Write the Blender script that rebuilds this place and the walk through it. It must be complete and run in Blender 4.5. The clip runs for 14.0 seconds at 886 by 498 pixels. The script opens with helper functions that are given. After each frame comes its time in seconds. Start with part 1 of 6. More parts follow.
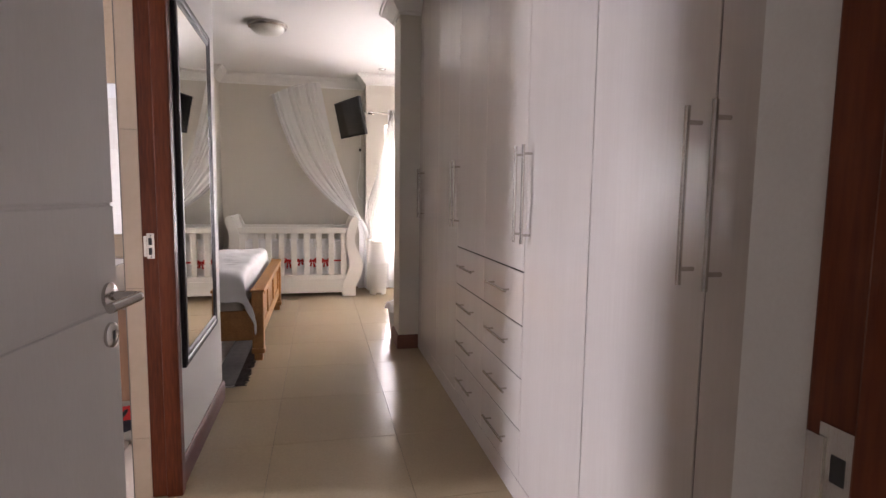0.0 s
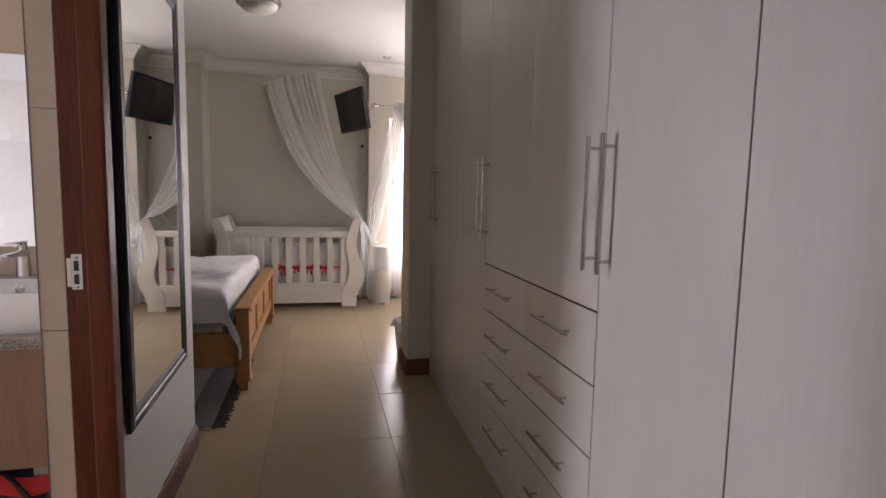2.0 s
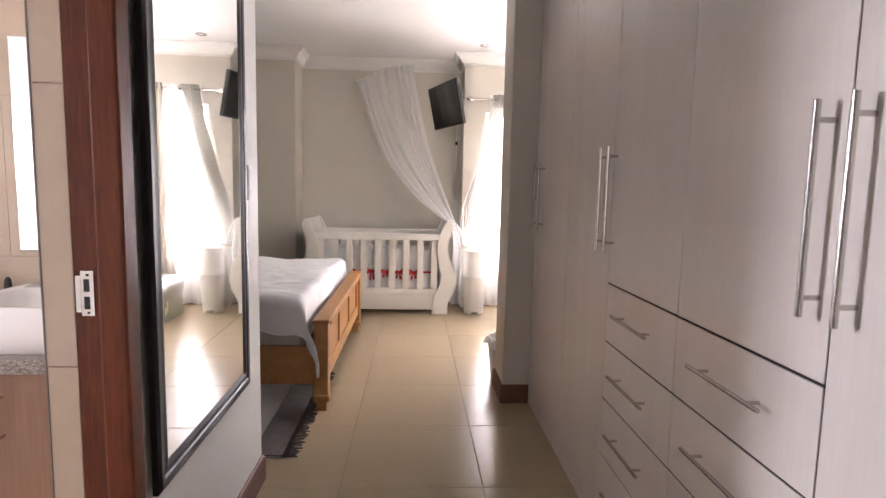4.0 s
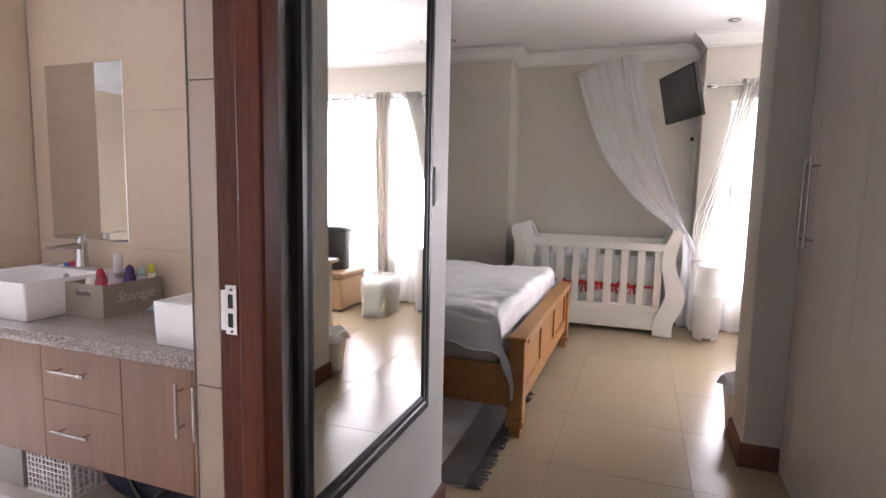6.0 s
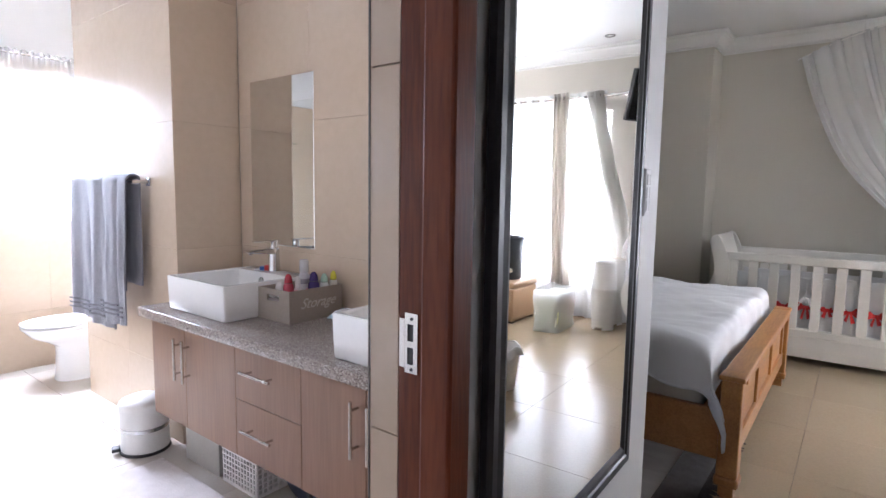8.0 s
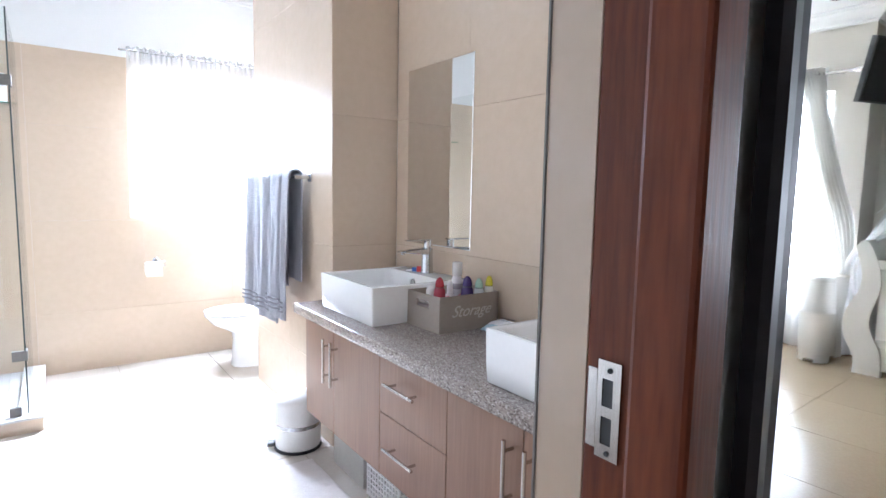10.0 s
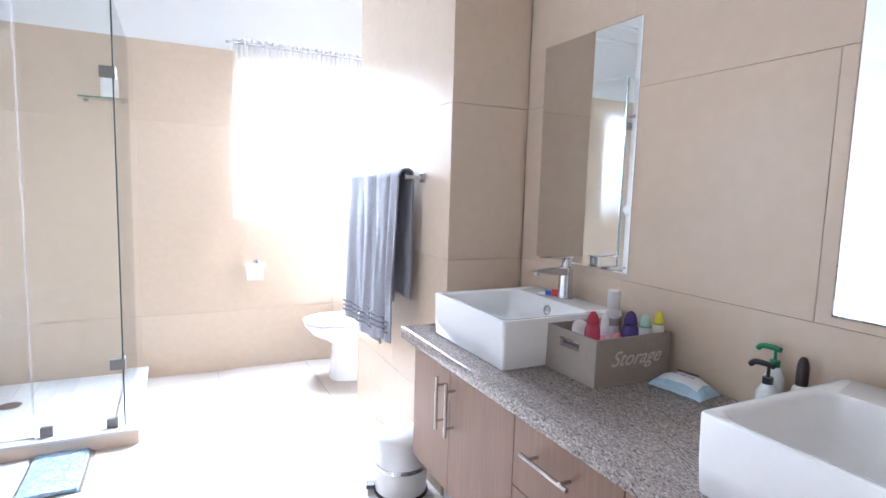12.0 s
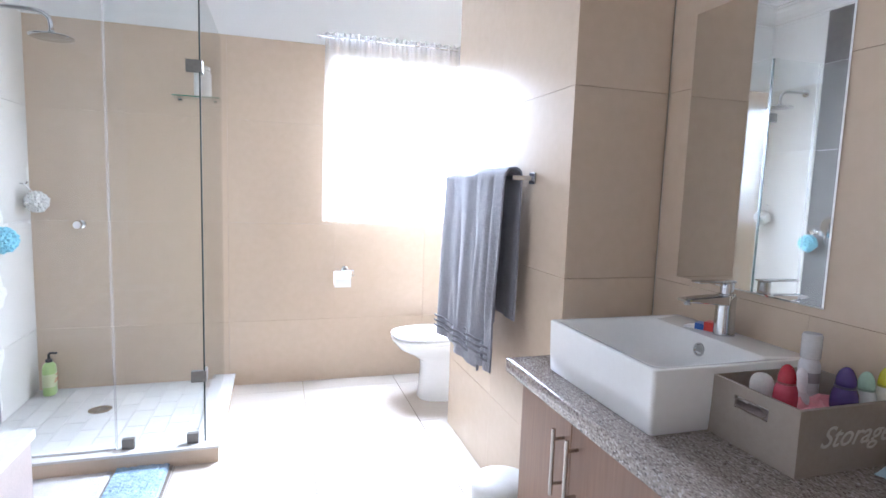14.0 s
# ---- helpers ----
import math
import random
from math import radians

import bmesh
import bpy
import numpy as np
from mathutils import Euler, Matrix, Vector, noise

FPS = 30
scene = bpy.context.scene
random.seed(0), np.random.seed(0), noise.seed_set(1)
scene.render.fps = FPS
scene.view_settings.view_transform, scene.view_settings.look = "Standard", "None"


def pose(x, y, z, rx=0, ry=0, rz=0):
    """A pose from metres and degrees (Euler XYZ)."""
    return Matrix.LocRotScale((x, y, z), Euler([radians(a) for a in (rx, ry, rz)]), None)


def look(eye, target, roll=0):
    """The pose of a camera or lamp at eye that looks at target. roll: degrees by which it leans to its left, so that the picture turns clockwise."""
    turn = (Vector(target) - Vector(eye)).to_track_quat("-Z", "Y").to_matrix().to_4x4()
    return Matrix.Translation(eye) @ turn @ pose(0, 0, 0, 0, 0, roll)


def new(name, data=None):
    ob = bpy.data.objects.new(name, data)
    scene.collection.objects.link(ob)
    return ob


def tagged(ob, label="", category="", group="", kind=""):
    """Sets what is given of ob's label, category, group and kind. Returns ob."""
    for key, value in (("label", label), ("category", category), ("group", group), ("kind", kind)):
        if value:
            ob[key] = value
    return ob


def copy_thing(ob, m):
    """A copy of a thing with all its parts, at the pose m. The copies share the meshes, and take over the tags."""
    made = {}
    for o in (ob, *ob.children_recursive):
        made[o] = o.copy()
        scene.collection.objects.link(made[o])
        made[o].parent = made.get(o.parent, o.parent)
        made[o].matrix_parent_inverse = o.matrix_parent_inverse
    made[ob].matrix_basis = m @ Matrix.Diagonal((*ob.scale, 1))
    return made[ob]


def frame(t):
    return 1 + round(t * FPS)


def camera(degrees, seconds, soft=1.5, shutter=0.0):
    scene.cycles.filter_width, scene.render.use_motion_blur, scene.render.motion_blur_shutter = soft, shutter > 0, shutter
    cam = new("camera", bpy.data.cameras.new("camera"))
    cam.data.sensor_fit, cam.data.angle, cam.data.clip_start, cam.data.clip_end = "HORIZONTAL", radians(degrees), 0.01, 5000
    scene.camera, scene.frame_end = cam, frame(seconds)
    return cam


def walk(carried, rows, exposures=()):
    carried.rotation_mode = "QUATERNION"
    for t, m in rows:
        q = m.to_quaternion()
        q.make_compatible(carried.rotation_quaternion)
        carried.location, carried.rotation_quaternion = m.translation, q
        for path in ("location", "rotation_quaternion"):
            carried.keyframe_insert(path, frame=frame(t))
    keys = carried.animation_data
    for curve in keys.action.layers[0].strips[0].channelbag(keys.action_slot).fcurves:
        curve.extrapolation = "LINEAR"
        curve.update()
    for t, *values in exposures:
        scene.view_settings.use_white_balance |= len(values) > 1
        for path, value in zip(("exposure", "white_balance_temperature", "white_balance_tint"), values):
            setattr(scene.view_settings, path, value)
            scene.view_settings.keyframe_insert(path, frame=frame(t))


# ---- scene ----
cam = camera(78.4, 14.0)
PATH = [
    (0, (0.07, 0.702, 1.299), (0.511, 2.642, 1.097), 0.8),
    (0.5, (0.08, 0.856, 1.303), (0.523, 2.796, 1.097), 0.9),
    (1, (0.107, 1.018, 1.312), (0.55, 2.957, 1.106), 1.0),
    (1.5, (0.104, 1.167, 1.305), (0.547, 3.107, 1.099), 1.1),
    (2, (0.087, 1.34, 1.324), (0.531, 3.279, 1.117), 1.2),
    (2.2, (0.065, 1.401, 1.338), (0.523, 3.334, 1.112), 1.4),
    (4.5, (0.147, 1.974, 1.318), (0.086, 3.962, 1.106), 1.4),
    (5, (0.132, 2.099, 1.325), (-0.109, 4.072, 1.109), 1.6),
    (5.5, (0.174, 2.162, 1.332), (-0.288, 4.095, 1.113), 1.3),
    (6, (0.178, 2.219, 1.328), (-0.5, 4.087, 1.108), 1.2),
    (6.5, (0.163, 2.259, 1.322), (-0.677, 4.06, 1.098), 1.2),
    (7, (0.099, 2.323, 1.324), (-0.864, 4.061, 1.1), 1.2),
    (7.5, (0.046, 2.376, 1.338), (-1.046, 4.036, 1.114), 1.1),
    (7.7, (0.019, 2.393, 1.334), (-1.12, 4.023, 1.117), 1.0),
    (10, (-0.269, 2.647, 1.289), (-1.879, 3.816, 1.085), 1.1),
    (10.5, (-0.378, 2.684, 1.3), (-2.05, 3.761, 1.086), 1.1),
    (11, (-0.482, 2.709, 1.298), (-2.202, 3.71, 1.092), 1.4),
    (11.5, (-0.628, 2.733, 1.3), (-2.374, 3.684, 1.083), 1.5),
    (12, (-0.75, 2.765, 1.307), (-2.534, 3.645, 1.09), 1.7),
    (12.5, (-0.861, 2.805, 1.294), (-2.687, 3.591, 1.076), 1.7),
    (13, (-0.952, 2.818, 1.292), (-2.811, 3.525, 1.075), 1.8),
    (13.2, (-1.001, 2.846, 1.295), (-2.872, 3.517, 1.075), 1.7),
    (13.5, (-1.049, 2.833, 1.301), (-2.93, 3.478, 1.084), 1.8),
    (14, (-1.117, 2.839, 1.304), (-3.018, 3.423, 1.087), 1.9),
]
# stops, kelvin and tint of the picture along the way
LOOK = [(0, 0.92, 6250, 26), (0.5, 0.74, 6250, 26), (1.0, 0.48, 6200, 25), (2.2, 0.25, 6250, 26), (4.3, 1.32, 6200, 25), (5.5, 1.05, 6000, 25), (6.5, 0.82, 5750, 24), (7.7, 0.85, 5500, 20), (9.8, 1.22, 5200, 12), (11.0, 1.2, 5150, 13), (13.0, 0.97, 5200, 14), (14.0, 0.7, 5250, 14)]
walk(cam, [(t, look(eye, target, roll)) for t, eye, target, roll in PATH], LOOK)

BED_LIGHT, BATH_LIGHT, BACK_LIGHT = 225.0, 172.0, 5.5

# ---- light ----
world = bpy.data.worlds.new("sky")
scene.world = world
world.use_nodes = True
wn = world.node_tree.nodes
sky = wn.new("ShaderNodeTexSky")
sky.sky_type, sky.sun_disc = "NISHITA", False
sky.sun_elevation, sky.sun_rotation = radians(53), radians(-52)
world.node_tree.links.new(sky.outputs[0], wn["Background"].inputs[0])
wn["Background"].inputs[1].default_value = 0.06


def lamp(name, kind, m, energy, color=(1, 1, 1), size=1.0, size_y=1.0, angle=0.5):
    data = bpy.data.lights.new(name, kind)
    data.energy, data.color = energy, color
    if kind == "AREA":
        data.shape, data.size, data.size_y = "RECTANGLE", size, size_y
    else:
        data.angle = radians(angle)
    ob = new(name, data)
    ob.matrix_world = m
    return ob


# sun, and soft daylight in the bedroom and bathroom window openings
lamp("sun", "SUN", look((-9.5, 7.5, 16), (0, 0, 0)), 5.0, (1, 0.95, 0.88))
lamp("daylight_bedroom_window", "AREA", look((2.43, 8.17, 1.33), (2.43, 0, 2.4)), BED_LIGHT, (1.0, 0.965, 0.90), 3.0, 1.66)
lamp("daylight_bathroom_window", "AREA", look((-5.0, 3.65, 1.72), (-3.8, 2.65, 0.3)), BATH_LIGHT, (0.95, 0.98, 1.0), 0.8, 0.9).data.spread = radians(135)
# added fill from the unseen passage end, brightens the front of the hall
lamp("fill_passage_end", "AREA", look((0.1, -1.55, 1.5), (0.1, 3, 1.3)), BACK_LIGHT, (1.0, 0.93, 0.84), 1.2, 1.6)

# ---- materials ----


def mat(name, col, col2=None, s1=3.0, s2=60.0, rough=0.5, bump=0.0, metal=0.0, stretch=(1, 1, 1), rand=0.0, rough_var=0.08, coat=0.0, sheen=0.0, bump_scale=None, mix=0.5, spec=0.5):
    """Two scales of noise between two colours, gloss that varies, fine relief."""
    m = bpy.data.materials.new(name)
    m.use_nodes = True
    n, ln = m.node_tree.nodes, m.node_tree.links
    b = n["Principled BSDF"]
    col2 = col2 or tuple(c * 0.9 for c in col)
    tc = n.new("ShaderNodeTexCoord")
    mp = n.new("ShaderNodeMapping")
    mp.inputs["Scale"].default_value = stretch
    ln.new(tc.outputs["Object"], mp.inputs[0])
    info = n.new("ShaderNodeObjectInfo")
    add = n.new("ShaderNodeVectorMath")
    add.operation = "ADD"
    sc = n.new("ShaderNodeMath")
    sc.operation = "MULTIPLY"
    sc.inputs[1].default_value = 13.0
    ln.new(info.outputs["Random"], sc.inputs[0])
    ln.new(mp.outputs[0], add.inputs[0])
    ln.new(sc.outputs[0], add.inputs[1])
    big, fine = n.new("ShaderNodeTexNoise"), n.new("ShaderNodeTexNoise")
    for t, s in ((big, s1), (fine, s2)):
        t.inputs["Scale"].default_value = s
        t.inputs["Detail"].default_value = 5
        ln.new(add.outputs[0], t.inputs[0])
    av = n.new("ShaderNodeMath")
    av.operation = "MULTIPLY_ADD"
    av.inputs[1].default_value = mix
    half = n.new("ShaderNodeMath")
    half.operation = "MULTIPLY"
    half.inputs[1].default_value = 1 - mix
    ln.new(fine.outputs[0], half.inputs[0])
    ln.new(big.outputs[0], av.inputs[0])
    ln.new(half.outputs[0], av.inputs[2])
    ramp = n.new("ShaderNodeValToRGB")
    ramp.color_ramp.elements[0].position, ramp.color_ramp.elements[1].position = 0.35, 0.65
    ramp.color_ramp.elements[0].color, ramp.color_ramp.elements[1].color = (*col2, 1), (*col, 1)
    ln.new(av.outputs[0], ramp.inputs[0])
    out = ramp.outputs[0]
    if rand:
        hsv = n.new("ShaderNodeHueSaturation")
        mr = n.new("ShaderNodeMapRange")
        mr.inputs[3].default_value, mr.inputs[4].default_value = 1 - rand, 1 + rand
        ln.new(info.outputs["Random"], mr.inputs[0])
        ln.new(mr.outputs[0], hsv.inputs["Value"])
        ln.new(out, hsv.inputs["Color"])
        out = hsv.outputs[0]
    ln.new(out, b.inputs["Base Color"])
    rr = n.new("ShaderNodeMapRange")
    rr.inputs[3].default_value, rr.inputs[4].default_value = max(0.02, rough - rough_var), min(1, rough + rough_var)
    ln.new(big.outputs[0], rr.inputs[0])
    ln.new(rr.outputs[0], b.inputs["Roughness"])
    b.inputs["Metallic"].default_value = metal
    b.inputs["Specular IOR Level"].default_value = spec
    b.inputs["Coat Weight"].default_value = coat
    b.inputs["Sheen Weight"].default_value = sheen
    if bump:
        src = fine
        if bump_scale:
            src = n.new("ShaderNodeTexNoise")
            src.inputs["Scale"].default_value = bump_scale
            src.inputs["Detail"].default_value = 4
            ln.new(add.outputs[0], src.inputs[0])
        bp = n.new("ShaderNodeBump")
        bp.inputs["Strength"].default_value = bump
        bp.inputs["Distance"].default_value = 0.004
        ln.new(src.outputs[0], bp.inputs["Height"])
        ln.new(bp.outputs[0], b.inputs["Normal"])
    return m


def cloth(name, col, clear=0.3, through_light=0.5, rough=0.9):
    """Thin woven cloth: part open weave, part light shining through."""
    m = mat(name, col, tuple(c * 0.92 for c in col), 6, 220, rough, 0.25, stretch=(1, 1, 0.3))
    n, ln = m.node_tree.nodes, m.node_tree.links
    b, o = n["Principled BSDF"], n["Material Output"]
    tl, tr = n.new("ShaderNodeBsdfTranslucent"), n.new("ShaderNodeBsdfTransparent")
    tl.inputs[0].default_value = (*col, 1)
    m1, m2 = n.new("ShaderNodeMixShader"), n.new("ShaderNodeMixShader")
    m1.inputs[0].default_value, m2.inputs[0].default_value = through_light, clear
    ln.new(b.outputs[0], m1.inputs[1])
    ln.new(tl.outputs[0], m1.inputs[2])
    ln.new(m1.outputs[0], m2.inputs[1])
    ln.new(tr.outputs[0], m2.inputs[2])
    ln.new(m2.outputs[0], o.inputs[0])
    return m


def glass(name, tint=(0.97, 0.99, 0.98), rough=0.0):
    m = bpy.data.materials.new(name)
    m.use_nodes = True
    n, ln = m.node_tree.nodes, m.node_tree.links
    o = n["Material Output"]
    gl, tr = n.new("ShaderNodeBsdfGlossy"), n.new("ShaderNodeBsdfTransparent")
    gl.inputs["Roughness"].default_value = 0.01
    tr.inputs[0].default_value = (*tint, 1)
    lw = n.new("ShaderNodeLayerWeight")
    lw.inputs[0].default_value = 0.5
    pw, ma = n.new("ShaderNodeMath"), n.new("ShaderNodeMath")
    pw.operation, ma.operation = "POWER", "MULTIPLY_ADD"
    pw.inputs[1].default_value = 5.0
    ma.inputs[1].default_value, ma.inputs[2].default_value = 0.6, 0.03
    ln.new(lw.outputs["Facing"], pw.inputs[0])
    ln.new(pw.outputs[0], ma.inputs[0])
    mx = n.new("ShaderNodeMixShader")
    ln.new(ma.outputs[0], mx.inputs[0])
    ln.new(tr.outputs[0], mx.inputs[1])
    ln.new(gl.outputs[0], mx.inputs[2])
    ln.new(mx.outputs[0], o.inputs[0])
    return m


M = {
    "wall": mat("wall_paint", (0.65, 0.61, 0.54), (0.60, 0.565, 0.50), 0.9, 180, 0.62, 0.12, rough_var=0.05),
    "hallwall": mat("hall_paint", (0.76, 0.745, 0.72), (0.72, 0.70, 0.675), 0.9, 180, 0.55, 0.12, rough_var=0.05),
    "white": mat("ceiling_paint", (0.83, 0.83, 0.82), (0.79, 0.79, 0.78), 0.7, 140, 0.7, 0.1, rough_var=0.04),
    "trim": mat("cornice_plaster", (0.82, 0.81, 0.79), (0.77, 0.76, 0.74), 2, 120, 0.6, 0.08),
    "floor": mat("polished_cream_tile", (0.40, 0.316, 0.206), (0.365, 0.287, 0.186), 2.2, 90, 0.22, 0.03, rand=0.035, rough_var=0.04, bump_scale=3, spec=0.18, mix=0.25),
    "bathfloor": mat("bathroom_floor_tile", (0.53, 0.48, 0.42), (0.49, 0.44, 0.385), 2.2, 80, 0.2, 0.03, rand=0.03, rough_var=0.05),
    "grout": mat("tile_grout", (0.32, 0.26, 0.185), (0.26, 0.21, 0.15), 8, 90, 0.9, 0.2),
    "bathtile": mat("bathroom_wall_tile", (0.62, 0.50, 0.378), (0.592, 0.475, 0.354), 1.2, 24, 0.24, 0.012, stretch=(1, 1, 6), rand=0.02, rough_var=0.05, mix=0.25),
    "palegrout": mat("pale_grout", (0.60, 0.58, 0.55), (0.52, 0.50, 0.47), 8, 90, 0.9, 0.2),
    "wallgrout": mat("wall_grout", (0.50, 0.42, 0.33), (0.44, 0.37, 0.29), 8, 90, 0.9, 0.2),
    "paletile": mat("pale_shower_wall_tile", (0.76, 0.735, 0.69), (0.71, 0.685, 0.64), 1.2, 24, 0.26, 0.04, stretch=(1, 1, 6), rand=0.02),
    "greytile": mat("grey_feature_tile", (0.20, 0.19, 0.18), (0.16, 0.15, 0.145), 2, 40, 0.3, 0.05),
    "showerfloor": mat("shower_floor_tile", (0.62, 0.60, 0.575), (0.55, 0.535, 0.51), 4, 60, 0.35, 0.05, rand=0.05),
    "mahog": mat("red_stained_wood", (0.18, 0.041, 0.012), (0.09, 0.019, 0.006), 2.5, 26, 0.42, 0.10, stretch=(6, 6, 0.5), rough_var=0.1, spec=0.28),
    "skirt": mat("dark_skirting_wood", (0.16, 0.055, 0.03), (0.10, 0.032, 0.018), 3, 40, 0.58, 0.1, stretch=(1, 1, 5)),
    "melamine": mat("pale_melamine", (0.665, 0.608, 0.562), (0.625, 0.566, 0.518), 1.4, 18, 0.24, 0.02, stretch=(7, 7, 0.35), rough_var=0.05, rand=0.015),
    "gapshade": mat("gap_shade", (0.035, 0.026, 0.02), (0.02, 0.015, 0.012), 4, 50, 0.9),
    "vanwood": mat("vanity_wood_foil", (0.27, 0.152, 0.09), (0.205, 0.11, 0.064), 1.3, 11, 0.36, 0.05, stretch=(9, 9, 0.5), rough_var=0.06, rand=0.02),
    "doorpaint": mat("door_paint", (0.72, 0.69, 0.66), (0.68, 0.65, 0.62), 1.5, 60, 0.42, 0.05, stretch=(4, 4, 0.5)),
    "steel": mat("brushed_steel", (0.60, 0.57, 0.53), (0.48, 0.455, 0.43), 8, 160, 0.24, 0.04, metal=1.0, stretch=(4, 4, 0.3)),
    "chrome": mat("polished_chrome", (0.62, 0.63, 0.64), (0.56, 0.57, 0.58), 5, 90, 0.07, metal=1.0, rough_var=0.03),
    "black": mat("black_frame_lacquer", (0.022, 0.018, 0.02), (0.012, 0.010, 0.011), 6, 50, 0.40, 0.02, rough_var=0.06),
    "blackplastic": mat("black_plastic", (0.03, 0.03, 0.032), (0.02, 0.02, 0.022), 8, 120, 0.45, 0.05),
    "screen": mat("dark_screen", (0.012, 0.012, 0.014), (0.009, 0.009, 0.011), 3, 40, 0.16, rough_var=0.04),
    "porcelain": mat("white_porcelain", (0.86, 0.86, 0.86), (0.83, 0.83, 0.83), 2, 60, 0.08, rough_var=0.03, coat=0.4),
    "whiteplastic": mat("white_plastic", (0.80, 0.79, 0.77), (0.75, 0.74, 0.72), 4, 90, 0.36, 0.04),
    "cribpaint": mat("white_crib_paint", (0.84, 0.82, 0.78), (0.79, 0.77, 0.73), 3, 70, 0.38, 0.05),
    "pine": mat("honey_pine", (0.50, 0.245, 0.072), (0.33, 0.14, 0.04), 2.2, 22, 0.4, 0.12, stretch=(5, 0.6, 5), rough_var=0.1),
    "linen": mat("white_bed_linen", (0.84, 0.84, 0.85), (0.79, 0.79, 0.80), 4, 260, 0.9, 0.3, sheen=0.2),
    "mattress": mat("mattress_ticking", (0.66, 0.61, 0.53), (0.60, 0.55, 0.47), 6, 160, 0.9, 0.3),
    "rug": mat("grey_woven_rug", (0.72, 0.67, 0.62), (0.54, 0.50, 0.46), 5, 120, 0.95, 0.6, stretch=(1, 4, 1)),
    "fringe": mat("dark_rug_fringe", (0.13, 0.11, 0.10), (0.08, 0.065, 0.06), 20, 200, 0.95, 0.4),
    "net": cloth("mosquito_net", (0.95, 0.95, 0.96), 0.30, 0.55),
    "sheer": cloth("sheer_curtain", (0.88, 0.88, 0.88), 0.15, 0.6),
    "tied": cloth("tied_voile", (0.80, 0.78, 0.74), 0.0, 0.36),
    "curtain": cloth("cream_curtain", (0.70, 0.66, 0.60), 0.0, 0.35),
    "bathcurtain": cloth("white_bath_curtain", (0.90, 0.90, 0.90), 0.62, 0.6),
    "glass": glass("window_glass"),
    "showerglass": glass("shower_glass", (0.985, 0.995, 0.99)),
    "glassedge": mat("green_glass_edge", (0.025, 0.04, 0.036), (0.015, 0.03, 0.025), 5, 60, 0.3),
    "mirror": mat("mirror_silver", (0.83, 0.845, 0.845), (0.82, 0.835, 0.835), 1, 10, 0.02, metal=1.0, rough_var=0.0),
    "edge_metal": mat("dull_edge_metal", (0.22, 0.21, 0.19), (0.17, 0.16, 0.15), 6, 80, 0.45, metal=0.6),
    "aluminium": mat("white_window_frame", (0.75, 0.75, 0.74), (0.7, 0.7, 0.69), 4, 60, 0.4),
    "towel": mat("grey_terry_towel", (0.30, 0.295, 0.325), (0.205, 0.20, 0.225), 7, 130, 1.0, 0.8, sheen=0.3, bump_scale=200, mix=0.2),
    "taupe": mat("taupe_painted_board", (0.33, 0.28, 0.235), (0.29, 0.245, 0.205), 5, 80, 0.6, 0.1),
    "mat": mat("grey_bath_mat", (0.60, 0.545, 0.52), (0.50, 0.45, 0.43), 14, 260, 1.0, 1.0, bump_scale=170),
    "matwhite": mat("white_terry_mat", (0.60, 0.565, 0.545), (0.50, 0.47, 0.455), 14, 260, 1.0, 0.9, bump_scale=200),
    "matblue": mat("blue_shaggy_mat", (0.42, 0.53, 0.64), (0.20, 0.30, 0.42), 30, 240, 1.0, 1.0, bump_scale=120),
    "ottoman": mat("tan_leatherette", (0.45, 0.285, 0.155), (0.39, 0.24, 0.125), 5, 150, 0.45, 0.15),
    "deskpaint": mat("cream_desk_paint", (0.74, 0.68, 0.56), (0.68, 0.62, 0.50), 3, 60, 0.45, 0.06),
    "ground": mat("dry_ground", (0.22, 0.19, 0.13), (0.14, 0.13, 0.08), 0.2, 4, 0.95, 0.5),
    "navy": mat("navy_bag_nylon", (0.02, 0.024, 0.045), (0.012, 0.014, 0.028), 10, 200, 0.7, 0.4),
    "redcloth": mat("red_cloth", (0.62, 0.04, 0.035), (0.48, 0.025, 0.025), 10, 200, 0.8, 0.3),
}


def plain(name, col, rough=0.35):
    return mat(name, col, tuple(c * 0.85 for c in col), 12, 150, rough, 0.04)


def granite():
    m = mat("speckled_granite", (0.40, 0.35, 0.31), (0.30, 0.26, 0.23), 5, 120, 0.16, rough_var=0.05)
    n, ln = m.node_tree.nodes, m.node_tree.links
    b = n["Principled BSDF"]
    tc = n.new("ShaderNodeTexCoord")
    mp = n.new("ShaderNodeMapping")
    mp.inputs["Rotation"].default_value = (0, 0, 0.5)
    mp.inputs["Scale"].default_value = (0.6, 1.5, 1)
    ln.new(tc.outputs["Object"], mp.inputs[0])
    v = n.new("ShaderNodeTexVoronoi")
    v.inputs["Scale"].default_value = 290
    ln.new(mp.outputs[0], v.inputs["Vector"])
    r = n.new("ShaderNodeValToRGB")
    r.color_ramp.interpolation = "CONSTANT"
    cols = ((0.0, (0.12, 0.10, 0.09)), (0.12, (0.225, 0.19, 0.168)), (0.36, (0.28, 0.24, 0.215)), (0.66, (0.325, 0.285, 0.26)), (0.88, (0.43, 0.395, 0.37)))
    while len(r.color_ramp.elements) < len(cols):
        r.color_ramp.elements.new(0.5)
    for e, (p, c) in zip(r.color_ramp.elements, cols):
        e.position, e.color = p, (*c, 1)
    sep = n.new("ShaderNodeSeparateColor")
    ln.new(v.outputs["Color"], sep.inputs[0])
    ln.new(sep.outputs[0], r.inputs[0])
    ln.new(r.outputs[0], b.inputs["Base Color"])
    return m


